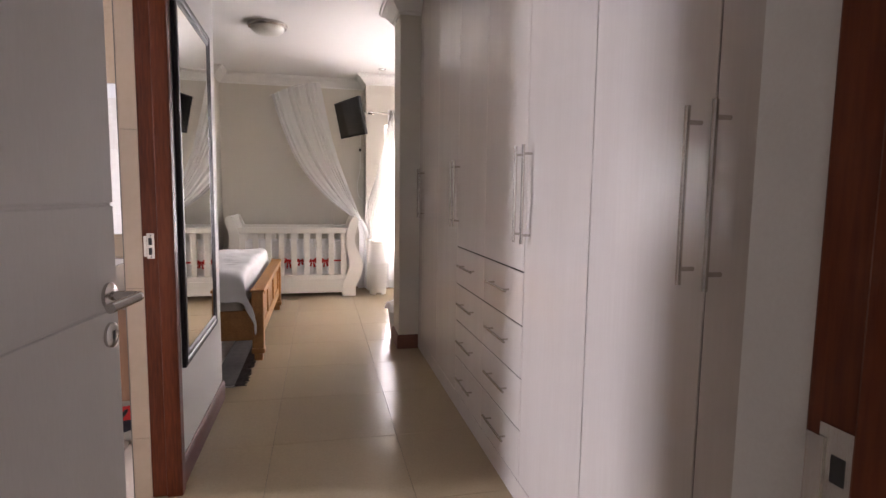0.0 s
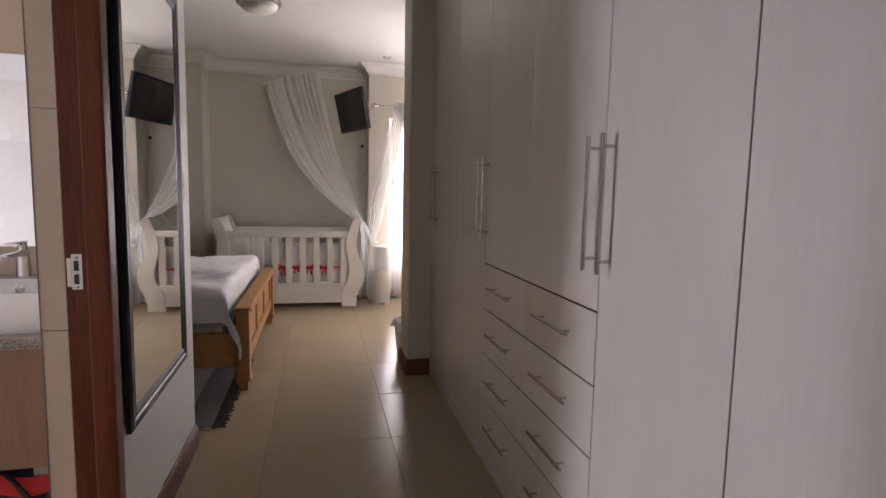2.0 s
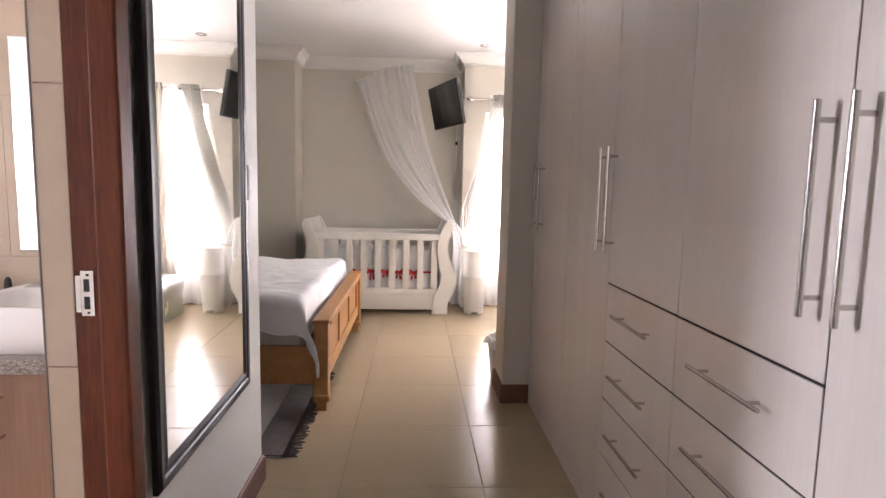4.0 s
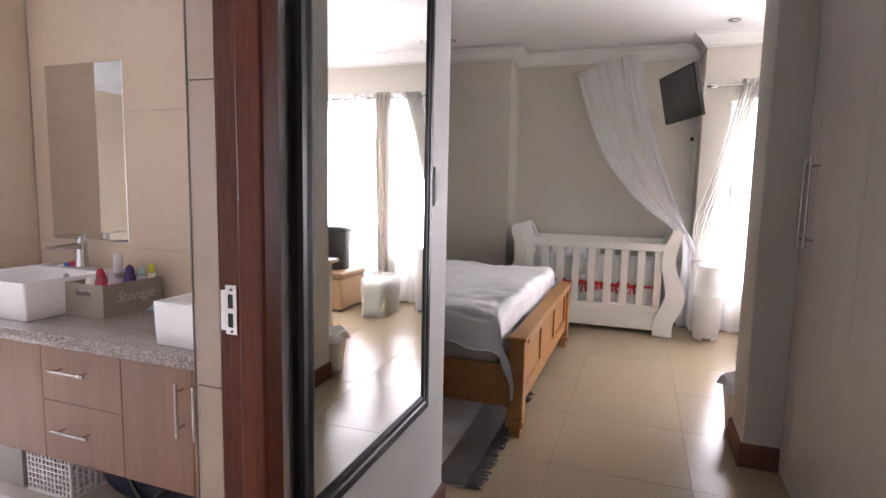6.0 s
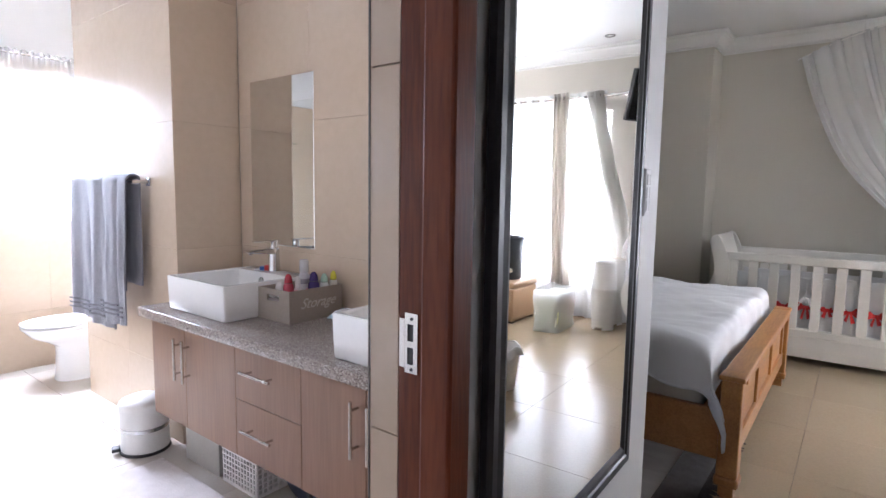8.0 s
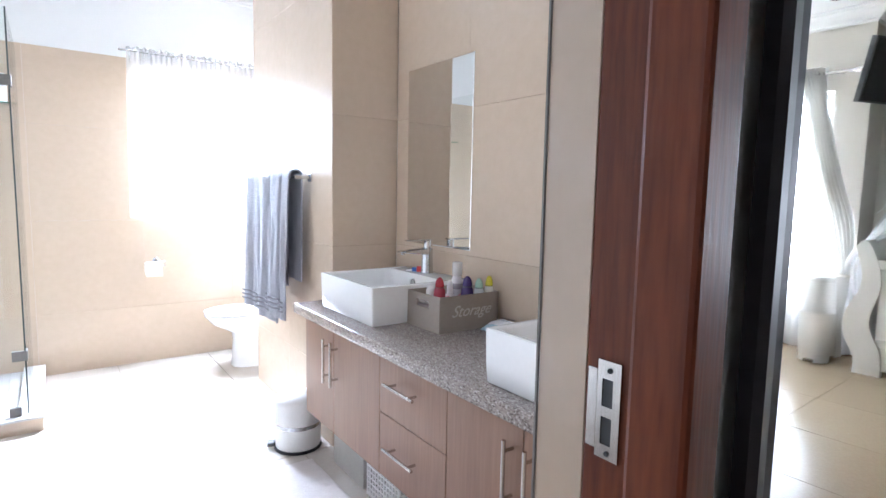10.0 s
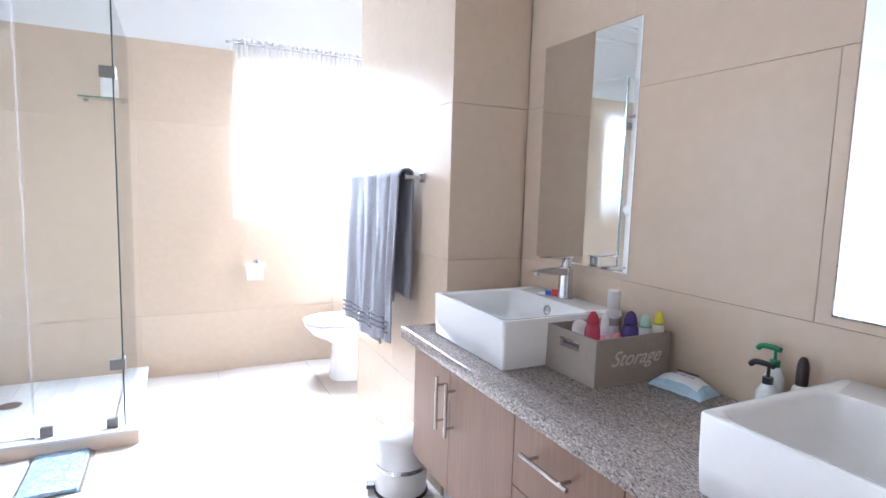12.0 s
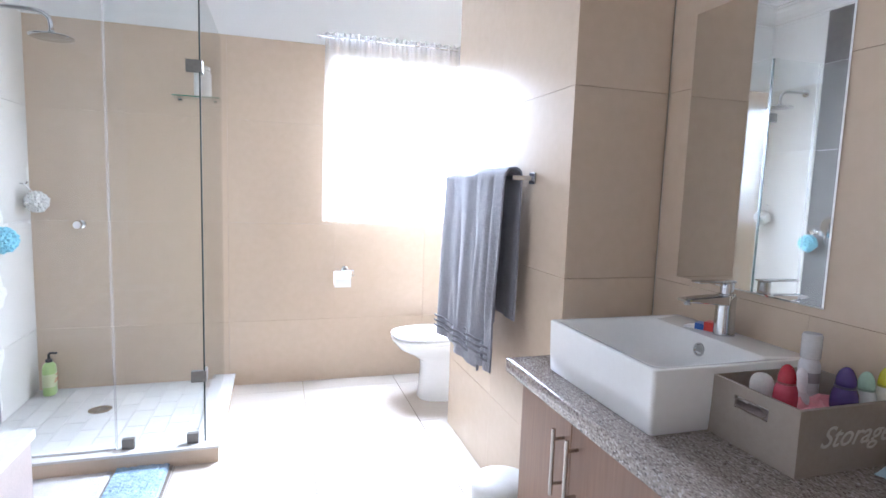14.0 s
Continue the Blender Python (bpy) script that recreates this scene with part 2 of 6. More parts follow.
def window_glow():
    """An added emissive white that hides the blue sky outside a window."""
    m = bpy.data.materials.new("white_glow_panel")
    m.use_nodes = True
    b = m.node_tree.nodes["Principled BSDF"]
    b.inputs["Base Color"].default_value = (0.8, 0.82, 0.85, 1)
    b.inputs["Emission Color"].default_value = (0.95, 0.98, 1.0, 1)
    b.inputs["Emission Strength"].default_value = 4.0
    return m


M["granite"] = granite()

# ---- mesh helpers ----


def mesh_of(name, bm, smooth=False):
    bmesh.ops.recalc_face_normals(bm, faces=bm.faces[:])
    if smooth:
        for f in bm.faces:
            f.smooth = True
        for e in bm.edges:
            e.smooth = len(e.link_faces) != 2 or e.calc_face_angle(0) < 0.75
    me = bpy.data.meshes.new(name)
    bm.to_mesh(me)
    bm.free()
    return me


def part(name, bm, material, parent=None, label="", smooth=False):
    """ONE mesh object, under a thing or a part."""
    me = bm if isinstance(bm, bpy.types.Mesh) else mesh_of(name, bm, smooth)
    if not me.materials:
        me.materials.append(M[material] if isinstance(material, str) else material)
    ob = new(name, me)
    ob.parent = parent
    if label:
        tagged(ob, label)
    return ob


def thing(name, at, label, category, rz=0.0, group=""):
    ob = new(name)
    ob.empty_display_size = 0.1
    ob.matrix_basis = pose(*at, 0, 0, rz)
    return tagged(ob, label, category, group)


def box(x0, x1, y0, y1, z0, z1, bevel=0.0, seg=2, bm=None):
    t = bmesh.new()
    bmesh.ops.create_cube(t, size=1)
    for v in t.verts:
        v.co = Vector(((x0 + x1) / 2 + v.co.x * (x1 - x0), (y0 + y1) / 2 + v.co.y * (y1 - y0), (z0 + z1) / 2 + v.co.z * (z1 - z0)))
    if bevel:
        bmesh.ops.bevel(t, geom=t.edges[:], offset=bevel, segments=seg, affect="EDGES", profile=0.5)
    return joined(t, bm)


def joined(t, bm):
    if bm is None:
        return t
    me = bpy.data.meshes.new("tmp")
    t.to_mesh(me)
    t.free()
    bm.from_mesh(me)
    bpy.data.meshes.remove(me)
    return bm


def lathe(profile, seg=24, at=(0, 0, 0), bm=None, sx=1.0, sy=1.0):
    """Turns (radius, height) pairs round the upright axis."""
    bm = bm or bmesh.new()
    rings = []
    for r, z in profile:
        if r < 1e-5:
            rings.append([bm.verts.new((at[0], at[1], at[2] + z))])
        else:
            rings.append([bm.verts.new((at[0] + sx * r * math.cos(2 * math.pi * i / seg), at[1] + sy * r * math.sin(2 * math.pi * i / seg), at[2] + z)) for i in range(seg)])
    for a, b in zip(rings, rings[1:]):
        for i in range(seg):
            j = (i + 1) % seg
            if len(a) == 1 and len(b) > 1:
                bm.faces.new((a[0], b[j], b[i]))
            elif len(b) == 1 and len(a) > 1:
                bm.faces.new((a[i], a[j], b[0]))
            elif len(a) > 1:
                bm.faces.new((a[i], a[j], b[j], b[i]))
    return bm


def tube(points, r, seg=10, bm=None, caps=True):
    """A round bar along a path."""
    bm = bm or bmesh.new()
    pts = [Vector(p) for p in points]
    rings = []
    for i, p in enumerate(pts):
        d = (pts[min(i + 1, len(pts) - 1)] - pts[max(i - 1, 0)]).normalized()
        up = Vector((0, 0, 1)) if abs(d.z) < 0.9 else Vector((1, 0, 0))
        a = d.cross(up).normalized()
        b = d.cross(a)
        rr = r[i] if isinstance(r, (list, tuple)) else r
        rings.append([bm.verts.new(p + (a * math.cos(2 * math.pi * k / seg) + b * math.sin(2 * math.pi * k / seg)) * rr) for k in range(seg)])
    for a, b in zip(rings, rings[1:]):
        for k in range(seg):
            bm.faces.new((a[k], a[(k + 1) % seg], b[(k + 1) % seg], b[k]))
    if caps:
        bm.faces.new(rings[0])
        bm.faces.new(rings[-1])
    return bm


def prism(poly, axis, a, b, bm=None):
    """A flat outline pushed along an axis; poly gives the other two coordinates in order."""
    bm = bm or bmesh.new()

    def at(p, v):
        return {"x": (v, p[0], p[1]), "y": (p[0], v, p[1]), "z": (p[0], p[1], v)}[axis]
    lo = [bm.verts.new(at(p, a)) for p in poly]
    hi = [bm.verts.new(at(p, b)) for p in poly]
    bm.faces.new(lo)
    bm.faces.new(hi[::-1])
    for i in range(len(poly)):
        j = (i + 1) % len(poly)
        bm.faces.new((lo[i], lo[j], hi[j], hi[i]))
    return bm


def sheet(fn, nu, nv, thick=0.0, bm=None):
    """A cloth from fn(u, v), with a real thickness if given."""
    bm = bm or bmesh.new()
    g = [[bm.verts.new(fn(i / nu, j / nv)) for j in range(nv + 1)] for i in range(nu + 1)]
    for i in range(nu):
        for j in range(nv):
            bm.faces.new((g[i][j], g[i + 1][j], g[i + 1][j + 1], g[i][j + 1]))
    if thick:
        bm.normal_update()
        k = [[bm.verts.new(v.co - v.normal * thick) for v in row] for row in g]
        for i in range(nu):
            for j in range(nv):
                bm.faces.new((k[i][j + 1], k[i + 1][j + 1], k[i + 1][j], k[i][j]))
        rim = [(i, 0) for i in range(nu)] + [(nu, j) for j in range(nv)] + [(i, nv) for i in range(nu, 0, -1)] + [(0, j) for j in range(nv, 0, -1)]
        for (a, b), (c, d) in zip(rim, rim[1:] + rim[:1]):
            bm.faces.new((g[a][b], k[a][b], k[c][d], g[c][d]))
    return bm


def lerp(a, b, t):
    return a + (b - a) * t


def curve_at(pts, t):
    """A smooth line through the points, t from 0 to 1."""
    k = t * (len(pts) - 1)
    i = min(int(k), len(pts) - 2)
    f = k - i
    p0, p1, p2, p3 = (Vector(pts[max(0, min(len(pts) - 1, q))]) for q in (i - 1, i, i + 1, i + 2))
    return 0.5 * ((2 * p1) + (p2 - p0) * f + (2 * p0 - 5 * p1 + 4 * p2 - p3) * f * f + (3 * p1 - p0 - 3 * p2 + p3) * f ** 3)


def structure(name, bm, material, label):
    return tagged(part(name, bm, material), label, "", "", "structure")


def boxes(*specs):
    bm = bmesh.new()
    for s in specs:
        box(*s, bm=bm)
    return bm

# ---- the building ----
H = 2.83      # ceiling
DOOR = 2.06   # door openings
HX = -0.535   # hall side of the wall to the bathroom
BX = -0.70    # bathroom side of that wall
FX = 0.87     # wardrobe fronts

floor = structure("floor", boxes((HX - 0.09, 3.3, -1.7, 4.17, -0.12, -0.006), (-3.1, 4.2, 4.17, 8.8, -0.12, -0.006), (-4.95, HX - 0.09, 1.4, 4.17, -0.12, -0.006), (-4.95, -3.9, 4.17, 4.5, -0.12, -0.006)), "grout", "concrete floor slab with brown grout between the tiles")
structure("ceiling", boxes((-5.0, 4.25, -1.7, 8.9, H, H + 0.1)), "white", "smooth white painted ceiling")
structure("ground", boxes((-400, 400, -400, 400, -3.2, -3.0)), "ground", "dry ground outside the house")

# added glowing panel, so the bathroom window shows white instead of sky
structure("backdrop", boxes((-6.08, -6.0, 1.8, 6.2, -0.5, 2.55)), window_glow(), "added glowing white panel outside the bathroom window")

structure("wall_hall_west", boxes((BX + 0.008, HX, 3.147, 4.22, 0, H), (BX + 0.008, HX, 2.253, 3.147, DOOR + 0.07, H), (BX + 0.008, HX, 1.29, 2.253, 0, H), (-1.1, -0.95, -1.7, 1.1, 0, H)), "hallwall", "smooth off-white painted wall beside the passage")
structure("wall_entrance", boxes((-1.1, -0.49, 1.10, 1.29, 0, H), (0.652, 1.6, 1.10, 1.187, 0, H), (0.605, 1.6, 1.187, 1.29, 0, H), (-0.49, 0.652, 1.10, 1.187, DOOR + 0.05, H), (-0.49, 0.605, 1.187, 1.29, DOOR + 0.05, H)), "hallwall", "off-white painted wall round the entrance door")
structure("wall_passage", boxes((1.0, 1.15, -1.7, 1.10, 0, H), (-1.1, 1.15, -1.85, -1.7, 0, 0.7), (-1.1, 1.15, -1.85, -1.7, 2.3, H), (-1.1, -0.5, -1.85, -1.7, 0.7, 2.3), (0.7, 1.15, -1.85, -1.7, 0.7, 2.3)), "hallwall", "off-white painted walls of the outer passage")
structure("wall_east_hall", boxes((1.48, 1.6, 1.29, 5.6, 0, H)), "hallwall", "off-white painted wall behind the wardrobes")
structure("wall_pillar", box(0.705, 1.48, 5.128, 5.45, 0, H, 0.006), "wall", "greige painted wall end beside the wardrobes")
structure("wall_bedroom_south", boxes((-3.1, BX + 0.008, 4.126, 4.22, 0, H)), "wall", "greige painted bedroom wall")
structure("wall_bedroom_west", boxes((-3.25, -3.1, 4.1, 8.9, 0, H)), "wall", "greige painted bedroom wall behind the bed")
structure("wall_bedroom_east", boxes((4.05, 4.2, 5.30, 8.25, 0, H), (1.48, 4.05, 5.30, 5.45, 0, H)), "wall", "greige painted bedroom wall")
structure("wall_bedroom_north", boxes((-3.1, -1.20, 8.05, 8.9, 0, H), (-1.20, 0.675, 8.45, 8.9, 0, H), (0.675, 0.92, 8.05, 8.9, 0, H), (3.94, 4.05, 8.05, 8.25, 0, H), (0.92, 3.94, 8.05, 8.25, 0, 0.45), (0.92, 3.94, 8.05, 8.25, 2.2, H)), "wall", "greige painted bedroom wall with a shallow recess and a window opening")
structure("wall_bathroom_north", boxes((-2.72, BX, 4.126, 4.22, 0, H), (-3.914, -2.726, 3.766, 4.22, 0, H), (-4.75, -3.92, 4.40, 4.5, 0, H)), "wallgrout", "bathroom wall with a projecting tiled pier beside the vanity")
structure("wall_bathroom_west", boxes((-4.95, -4.756, 1.4, 3.2, 0, H), (-4.95, -4.756, 4.1, 4.5, 0, H), (-4.95, -4.756, 3.2, 4.1, 0, 1.12), (-4.95, -4.756, 3.2, 4.1, 2.12, H)), "white", "white bathroom wall with a window opening above tiling")
structure("wall_bathroom_south", boxes((-4.95, HX - 0.16, 1.39, 1.494, 0, H)), "white", "white bathroom wall above tiling")
structure("wall_bathroom_reveal", boxes((BX + 0.007, -0.631, 3.106, 3.17, 0, DOOR + 0.07)), "wallgrout", "tiled return of the bathroom wall beside the door")


def run(profile, pts, name, material, label, closed=False):
    """A moulding along a line of corners; the room lies on its left side. profile: (out, z) pairs."""
    bm = bmesh.new()
    P = [Vector((x, y, 0)) for x, y in pts]
    rings = []
    for i, p in enumerate(P):
        a = (P[i] - P[i - 1]).normalized() if i else None
        b = (P[i + 1] - P[i]).normalized() if i < len(P) - 1 else None
        a, b = a or b, b or a
        na, nb = Vector((-a.y, a.x, 0)), Vector((-b.y, b.x, 0))
        m = (na + nb).normalized()
        m = m / max(0.3, m.dot(na))
        rings.append([bm.verts.new(p + m * o + Vector((0, 0, z))) for o, z in profile])
    k = len(profile)
    for r, s in zip(rings, rings[1:]):
        for j in range(k):
            bm.faces.new((r[j], r[(j + 1) % k], s[(j + 1) % k], s[j]))
    bm.faces.new(rings[0])
    bm.faces.new(rings[-1])
    return tagged(part(name, bm, material), label, "", "", "structure")


CORN = [(0, H), (0, H - 0.125), (0.014, H - 0.125), (0.014, H - 0.108), (0.03, H - 0.10), (0.045, H - 0.075), (0.072, H - 0.045), (0.10, H - 0.03), (0.106, H - 0.016), (0.122, H - 0.014), (0.122, H)]
run(CORN, [(-3.1, 4.22), (HX, 4.22)], "trim", "trim", "white moulded plaster cornice")
run(CORN, [(4.05, 5.45), (4.05, 8.05), (0.675, 8.05), (0.675, 8.45), (-1.20, 8.45), (-1.20, 8.05), (-3.1, 8.05), (-3.1, 4.22)], "trim", "trim", "white moulded plaster cornice round the bedroom")
run(CORN, [(0.87, 5.128), (0.705, 5.128), (0.705, 5.45), (4.05, 5.45)], "trim", "trim", "white moulded plaster cornice on the wall end")
run(CORN, [(-4.756, 4.40), (-4.756, 1.494), (-0.70, 1.494)], "trim", "trim", "white moulded plaster cornice in the bathroom")
SK = [(0, 0), (0.014, 0), (0.014, 0.095), (0.009, 0.112), (0.004, 0.118), (0, 0.118)]
run(SK, [(HX, 3.148), (HX, 4.22), (-3.1, 4.22)][::-1], "baseboard", "skirt", "dark red-brown wooden skirting board")
run(SK, [(4.05, 5.45), (4.05, 8.05), (0.675, 8.05), (0.675, 8.45), (-1.20, 8.45), (-1.20, 8.05), (-3.1, 8.05), (-3.1, 4.22)], "baseboard", "skirt", "dark red-brown wooden skirting board round the bedroom")
run(SK, [(0.868, 5.128), (0.705, 5.128), (0.705, 5.45), (4.05, 5.45)], "baseboard", "skirt", "dark red-brown wooden skirting board round the wall end")
run(SK, [(HX, 1.30), (HX, 2.25)][::-1], "baseboard", "skirt", "dark red-brown wooden skirting board")


# ---- doors ----
def door_frame(name, label, parts):
    e = new(name)
    tagged(e, label, "door frame", "", "structure")
    for nm, spec in parts:
        part(nm, box(*spec), "mahog", e)
    return e


bathframe = door_frame("door_2", "red-brown stained wooden door frame with steel strike plate", (
    ("jamb", (-0.631, -0.572, 3.10, 3.172, 0, DOOR, 0.003)), ("stop", (-0.572, HX + 0.026, 3.086, 3.146, 0, DOOR, 0.006)),
    ("jamb", (-0.631, -0.572, 2.228, 2.30, 0, DOOR, 0.003)), ("stop", (-0.572, HX + 0.026, 2.254, 2.314, 0, DOOR, 0.006)),
    ("head", (-0.631, HX + 0.026, 2.254, 3.146, DOOR, DOOR + 0.07, 0.003))))
strike = boxes((-0.613, -0.607, 3.0965, 3.0995, 1.021, 1.124), (-0.594, -0.585, 3.0965, 3.0995, 1.021, 1.124))
for za, zb in ((1.021, 1.036), (1.065, 1.076), (1.105, 1.124)):
    box(-0.607, -0.594, 3.0965, 3.0995, za, zb, bm=strike)
box(-0.626, -0.613, 3.0965, 3.0985, 1.028, 1.113, 0.001, 1, bm=strike)
plate = part("strike_plate", strike, "steel", bathframe, "brushed steel strike plate with two latch holes")
part("latch_hole", box(-0.607, -0.594, 3.0985, 3.0998, 1.036, 1.065), "blackplastic", plate)
part("latch_hole", box(-0.607, -0.594, 3.0985, 3.0998, 1.076, 1.105), "blackplastic", plate)
for z in (1.0275, 1.1145):
    part("screw", lathe([(0, 0), (0.003, 0), (0.0025, 0.0015), (0, 0.0015)], 8), "blackplastic", plate).matrix_basis = pose(-0.598, 3.0963, z, 90, 0, 0)

entrance = door_frame("door_1", "red-brown stained wooden entrance door frame", (
    ("jamb", (0.60, 0.65, 1.06, 1.185, 0, DOOR, 0.004)), ("stop", (0.588, 0.60, 1.06, 1.12, 0, DOOR, 0.004)), ("architrave", (0.60, 0.68, 1.045, 1.06, 0, DOOR + 0.06, 0.004)),
    ("jamb", (-0.49, -0.44, 1.06, 1.185, 0, DOOR, 0.004)), ("architrave", (-0.55, -0.44, 1.045, 1.06, 0, DOOR + 0.06, 0.004)), ("head", (-0.49, 0.65, 1.06, 1.185, DOOR, DOOR + 0.05, 0.004))))
ep = part("strike_plate", boxes((0.597, 0.5995, 1.1215, 1.164, 0.91, 1.06), (0.5945, 0.597, 1.156, 1.178, 0.925, 1.045)), "steel", entrance, "brushed steel strike plate")
part("latch_hole", box(0.5962, 0.5971, 1.132, 1.148, 0.93, 0.98), "blackplastic", ep)
part("latch_hole", box(0.5962, 0.5971, 1.132, 1.148, 1.00, 1.03), "blackplastic", ep)

leaf = thing("entrance_door", (-0.43, 1.19, 0), "open white painted door with two grooves and a steel lever", "door", -7.0)
LX0, LX1, LW = -0.044, 0.0, 0.745
part("door_panel", box(LX0, LX1, 0, LW, 0.008, 1.056, 0.003), "doorpaint", leaf)
part("door_panel", box(LX0, LX1, 0, LW, 1.062, 1.266, 0.003), "doorpaint", leaf)
part("door_panel", box(LX0, LX1, 0, LW, 1.272, 2.045, 0.003), "doorpaint", leaf)
part("core", box(LX0 + 0.005, LX1 - 0.005, 0.004, LW - 0.004, 0.012, 2.04), "doorpaint", leaf)
HYc = 0.705
lever = part("handle", lathe([(0, 0), (0.026, 0), (0.026, 0.006), (0.022, 0.009), (0, 0.009)], 24), "steel", leaf, "brushed steel lever handle on a round rose", True)
lever.matrix_basis = pose(0.001, HYc, 1.088, 0, 90, 0)
part("lever", tube([curve_at([(0, 0, 0.008), (0, 0, 0.052), (0, -0.012, 0.063), (0, -0.05, 0.064), (0, -0.125, 0.064)], i / 14) for i in range(15)], 0.0095, 12), "steel", lever, "", True)
rose = part("keyhole_rose", lathe([(0, 0), (0.025, 0), (0.025, 0.006), (0.021, 0.008), (0, 0.008)], 24), "steel", leaf, "round steel keyhole rose", True)
rose.matrix_basis = pose(0.001, HYc, 1.008, 0, 90, 0)
part("keyhole", box(-0.009, 0.009, -0.003, 0.003, 0.0075, 0.009, 0.001), "blackplastic", rose)
part("latch_plate", box(-0.034, -0.010, LW, LW + 0.0015, 0.87, 1.10), "steel", leaf)
for z in (0.25, 1.75):
    part("hinge", tube([(0.006, -0.006, z), (0.006, -0.006, z + 0.1)], 0.007, 8), "steel", leaf)

# ---- windows ----


def window(name, x0, x1, z0, z1, m, cols, label):
    """A framed window in its own plane (x across, z up), set at the pose m."""
    e = new(name)
    e.matrix_basis = m
    tagged(e, label, "window", "", "structure")
    f = 0.05
    fr = boxes((x0, x1, -0.03, 0.03, z0, z0 + f), (x0, x1, -0.03, 0.03, z1 - f, z1), (x0, x0 + f, -0.03, 0.03, z0 + f, z1 - f), (x1 - f, x1, -0.03, 0.03, z0 + f, z1 - f))
    part("window_frame", fr, "aluminium", e)
    w = (x1 - x0 - 2 * f) / cols
    for i in range(cols):
        a = x0 + f + i * w
        if i:
            part("mullion", box(a - 0.02, a + 0.02, -0.025, 0.025, z0 + f, z1 - f), "aluminium", e)
        p = part("pane", box(a + (0.02 if i else 0), a + w - (0.02 if i < cols - 1 else 0), -0.003, 0.003, z0 + f, z1 - f), "glass", e)
        p.visible_shadow = False
    part("window_sill", box(x0 - 0.03, x1 + 0.03, -0.10, 0.06, z0 - 0.03, z0), "aluminium", e)
    return e


window("window_1", 0.92, 3.94, 0.45, 2.2, pose(0, 8.20, 0), 4, "wide white-framed bedroom window behind curtains")
window("window_2", -0.45, 0.45, 1.12, 2.12, pose(-4.88, 3.65, 0, 0, 0, 90), 2, "white-framed bathroom window behind a curtain")
# unseen passage end: this window is added to go with the fill lamp
window("window_3", -0.6, 0.6, 0.7, 2.3, pose(0.1, -1.80, 0), 2, "added white-framed window at the unseen end of the outer passage")

part("corner_trim", box(BX - 0.0015, BX + 0.0015, 3.0975, 3.1005, 0, DOOR + 0.07), "edge_metal", bpy.data.objects["wall_bathroom_reveal"], "grey metal tile edge trim")

# ---- wardrobes ----


def bar(length, stand=0.036, r=0.006, name="handle", parent=None, at=(0, 0, 0), upright=True, label="brushed steel bar handle"):
    """A straight bar on two posts; stands out along -x, or along -y for a vanity."""
    bm = bmesh.new()
    h = length / 2
    if upright == "z":
        tube([(-stand, 0, -h), (-stand, 0, h)], r, 12, bm)
        for z in (-h * 0.82, h * 0.82):
            tube([(0, 0, z), (-stand, 0, z)], r * 0.8, 8, bm)
    elif upright == "y":
        tube([(-stand, -h, 0), (-stand, h, 0)], r, 12, bm)
        for z in (-h * 0.7, h * 0.7):
            tube([(0, z, 0), (-stand, z, 0)], r * 0.8, 8, bm)
    ob = part(name, bm, "steel", parent, label)
    ob.matrix_basis = pose(*at)
    return ob


def wardrobe(y0, y1, splits, label, drawers=None, pairs=()):
    """One carcass with its doors; splits are the door edges; pairs are the handle heights and places."""
    e = thing("wardrobe", (FX, y0, 0), label, "wardrobe", 0, "built-in wardrobes along the passage")
    bd = box(0.020, 0.60, 0.002, y1 - y0 - 0.002, 0.0, H - 0.002)
    for s in splits:                       # dark strips just behind the joints paint the shade in the gaps
        box(0.003, 0.0195, max(0.0, s - y0 - 0.0018), min(y1 - y0, s - y0 + 0.0018), 0.1, H - 0.06, bm=bd)
    for z in drawers or ():
        box(0.003, 0.0193, 0.004, y1 - y0 - 0.004, z - 0.0026, z + 0.0026, bm=bd)
    part("body", bd, "gapshade", e, "dark body with strips that paint the shade in the door gaps")
    part("plinth", box(0.002, 0.019, 0.0, y1 - y0, 0.0, 0.098), "melamine", e)
    doors = []
    bottom = 0.104
    if drawers:
        bottom = drawers[0] + 0.004
        for a, b in zip(splits, splits[1:]):
            for zt, zb in zip(drawers, drawers[1:]):
                d = part("drawer", box(0, 0.018, a - y0 + 0.0022, b - y0 - 0.0022, zb + 0.003, zt - 0.003, 0.0012, 1), "melamine", e)
                bar(0.29, 0.032, 0.0055, "handle", d, (0, (a + b) / 2 - y0, zt - 0.098), "y")
    for a, b in zip(splits, splits[1:]):
        doors.append(part("door", box(0, 0.018, a - y0 + 0.0022, b - y0 - 0.0022, bottom, H - 0.06, 0.0012, 1), "melamine", e))
    part("top_filler", box(0.004, 0.019, 0, y1 - y0, H - 0.057, H - 0.002), "melamine", e)
    for i, y in pairs:
        bar(0.385, 0.036, 0.0065, "handle", doors[i], (0, y - y0, 1.300), "z")
    return e


wardrobe(1.292, 2.214, (1.292, 1.695, 2.214), "tall pale grey melamine wardrobe with two plain doors", None, ((0, 1.652), (1, 1.737)))
wardrobe(2.214, 2.745, (2.214, 2.745), "tall pale grey melamine wardrobe with one plain door", None, ((0, 2.694),))
wardrobe(2.745, 3.838, (2.745, 3.290, 3.838), "pale grey melamine wardrobe with eight drawers under two doors", (0.987, 0.765, 0.543, 0.321, 0.100), ((0, 2.778), (1, 3.805)))
wardrobe(3.838, 4.962, (3.838, 4.400, 4.962), "tall pale grey melamine wardrobe with two plain doors", None, ((0, 3.885), (1, 4.915)))
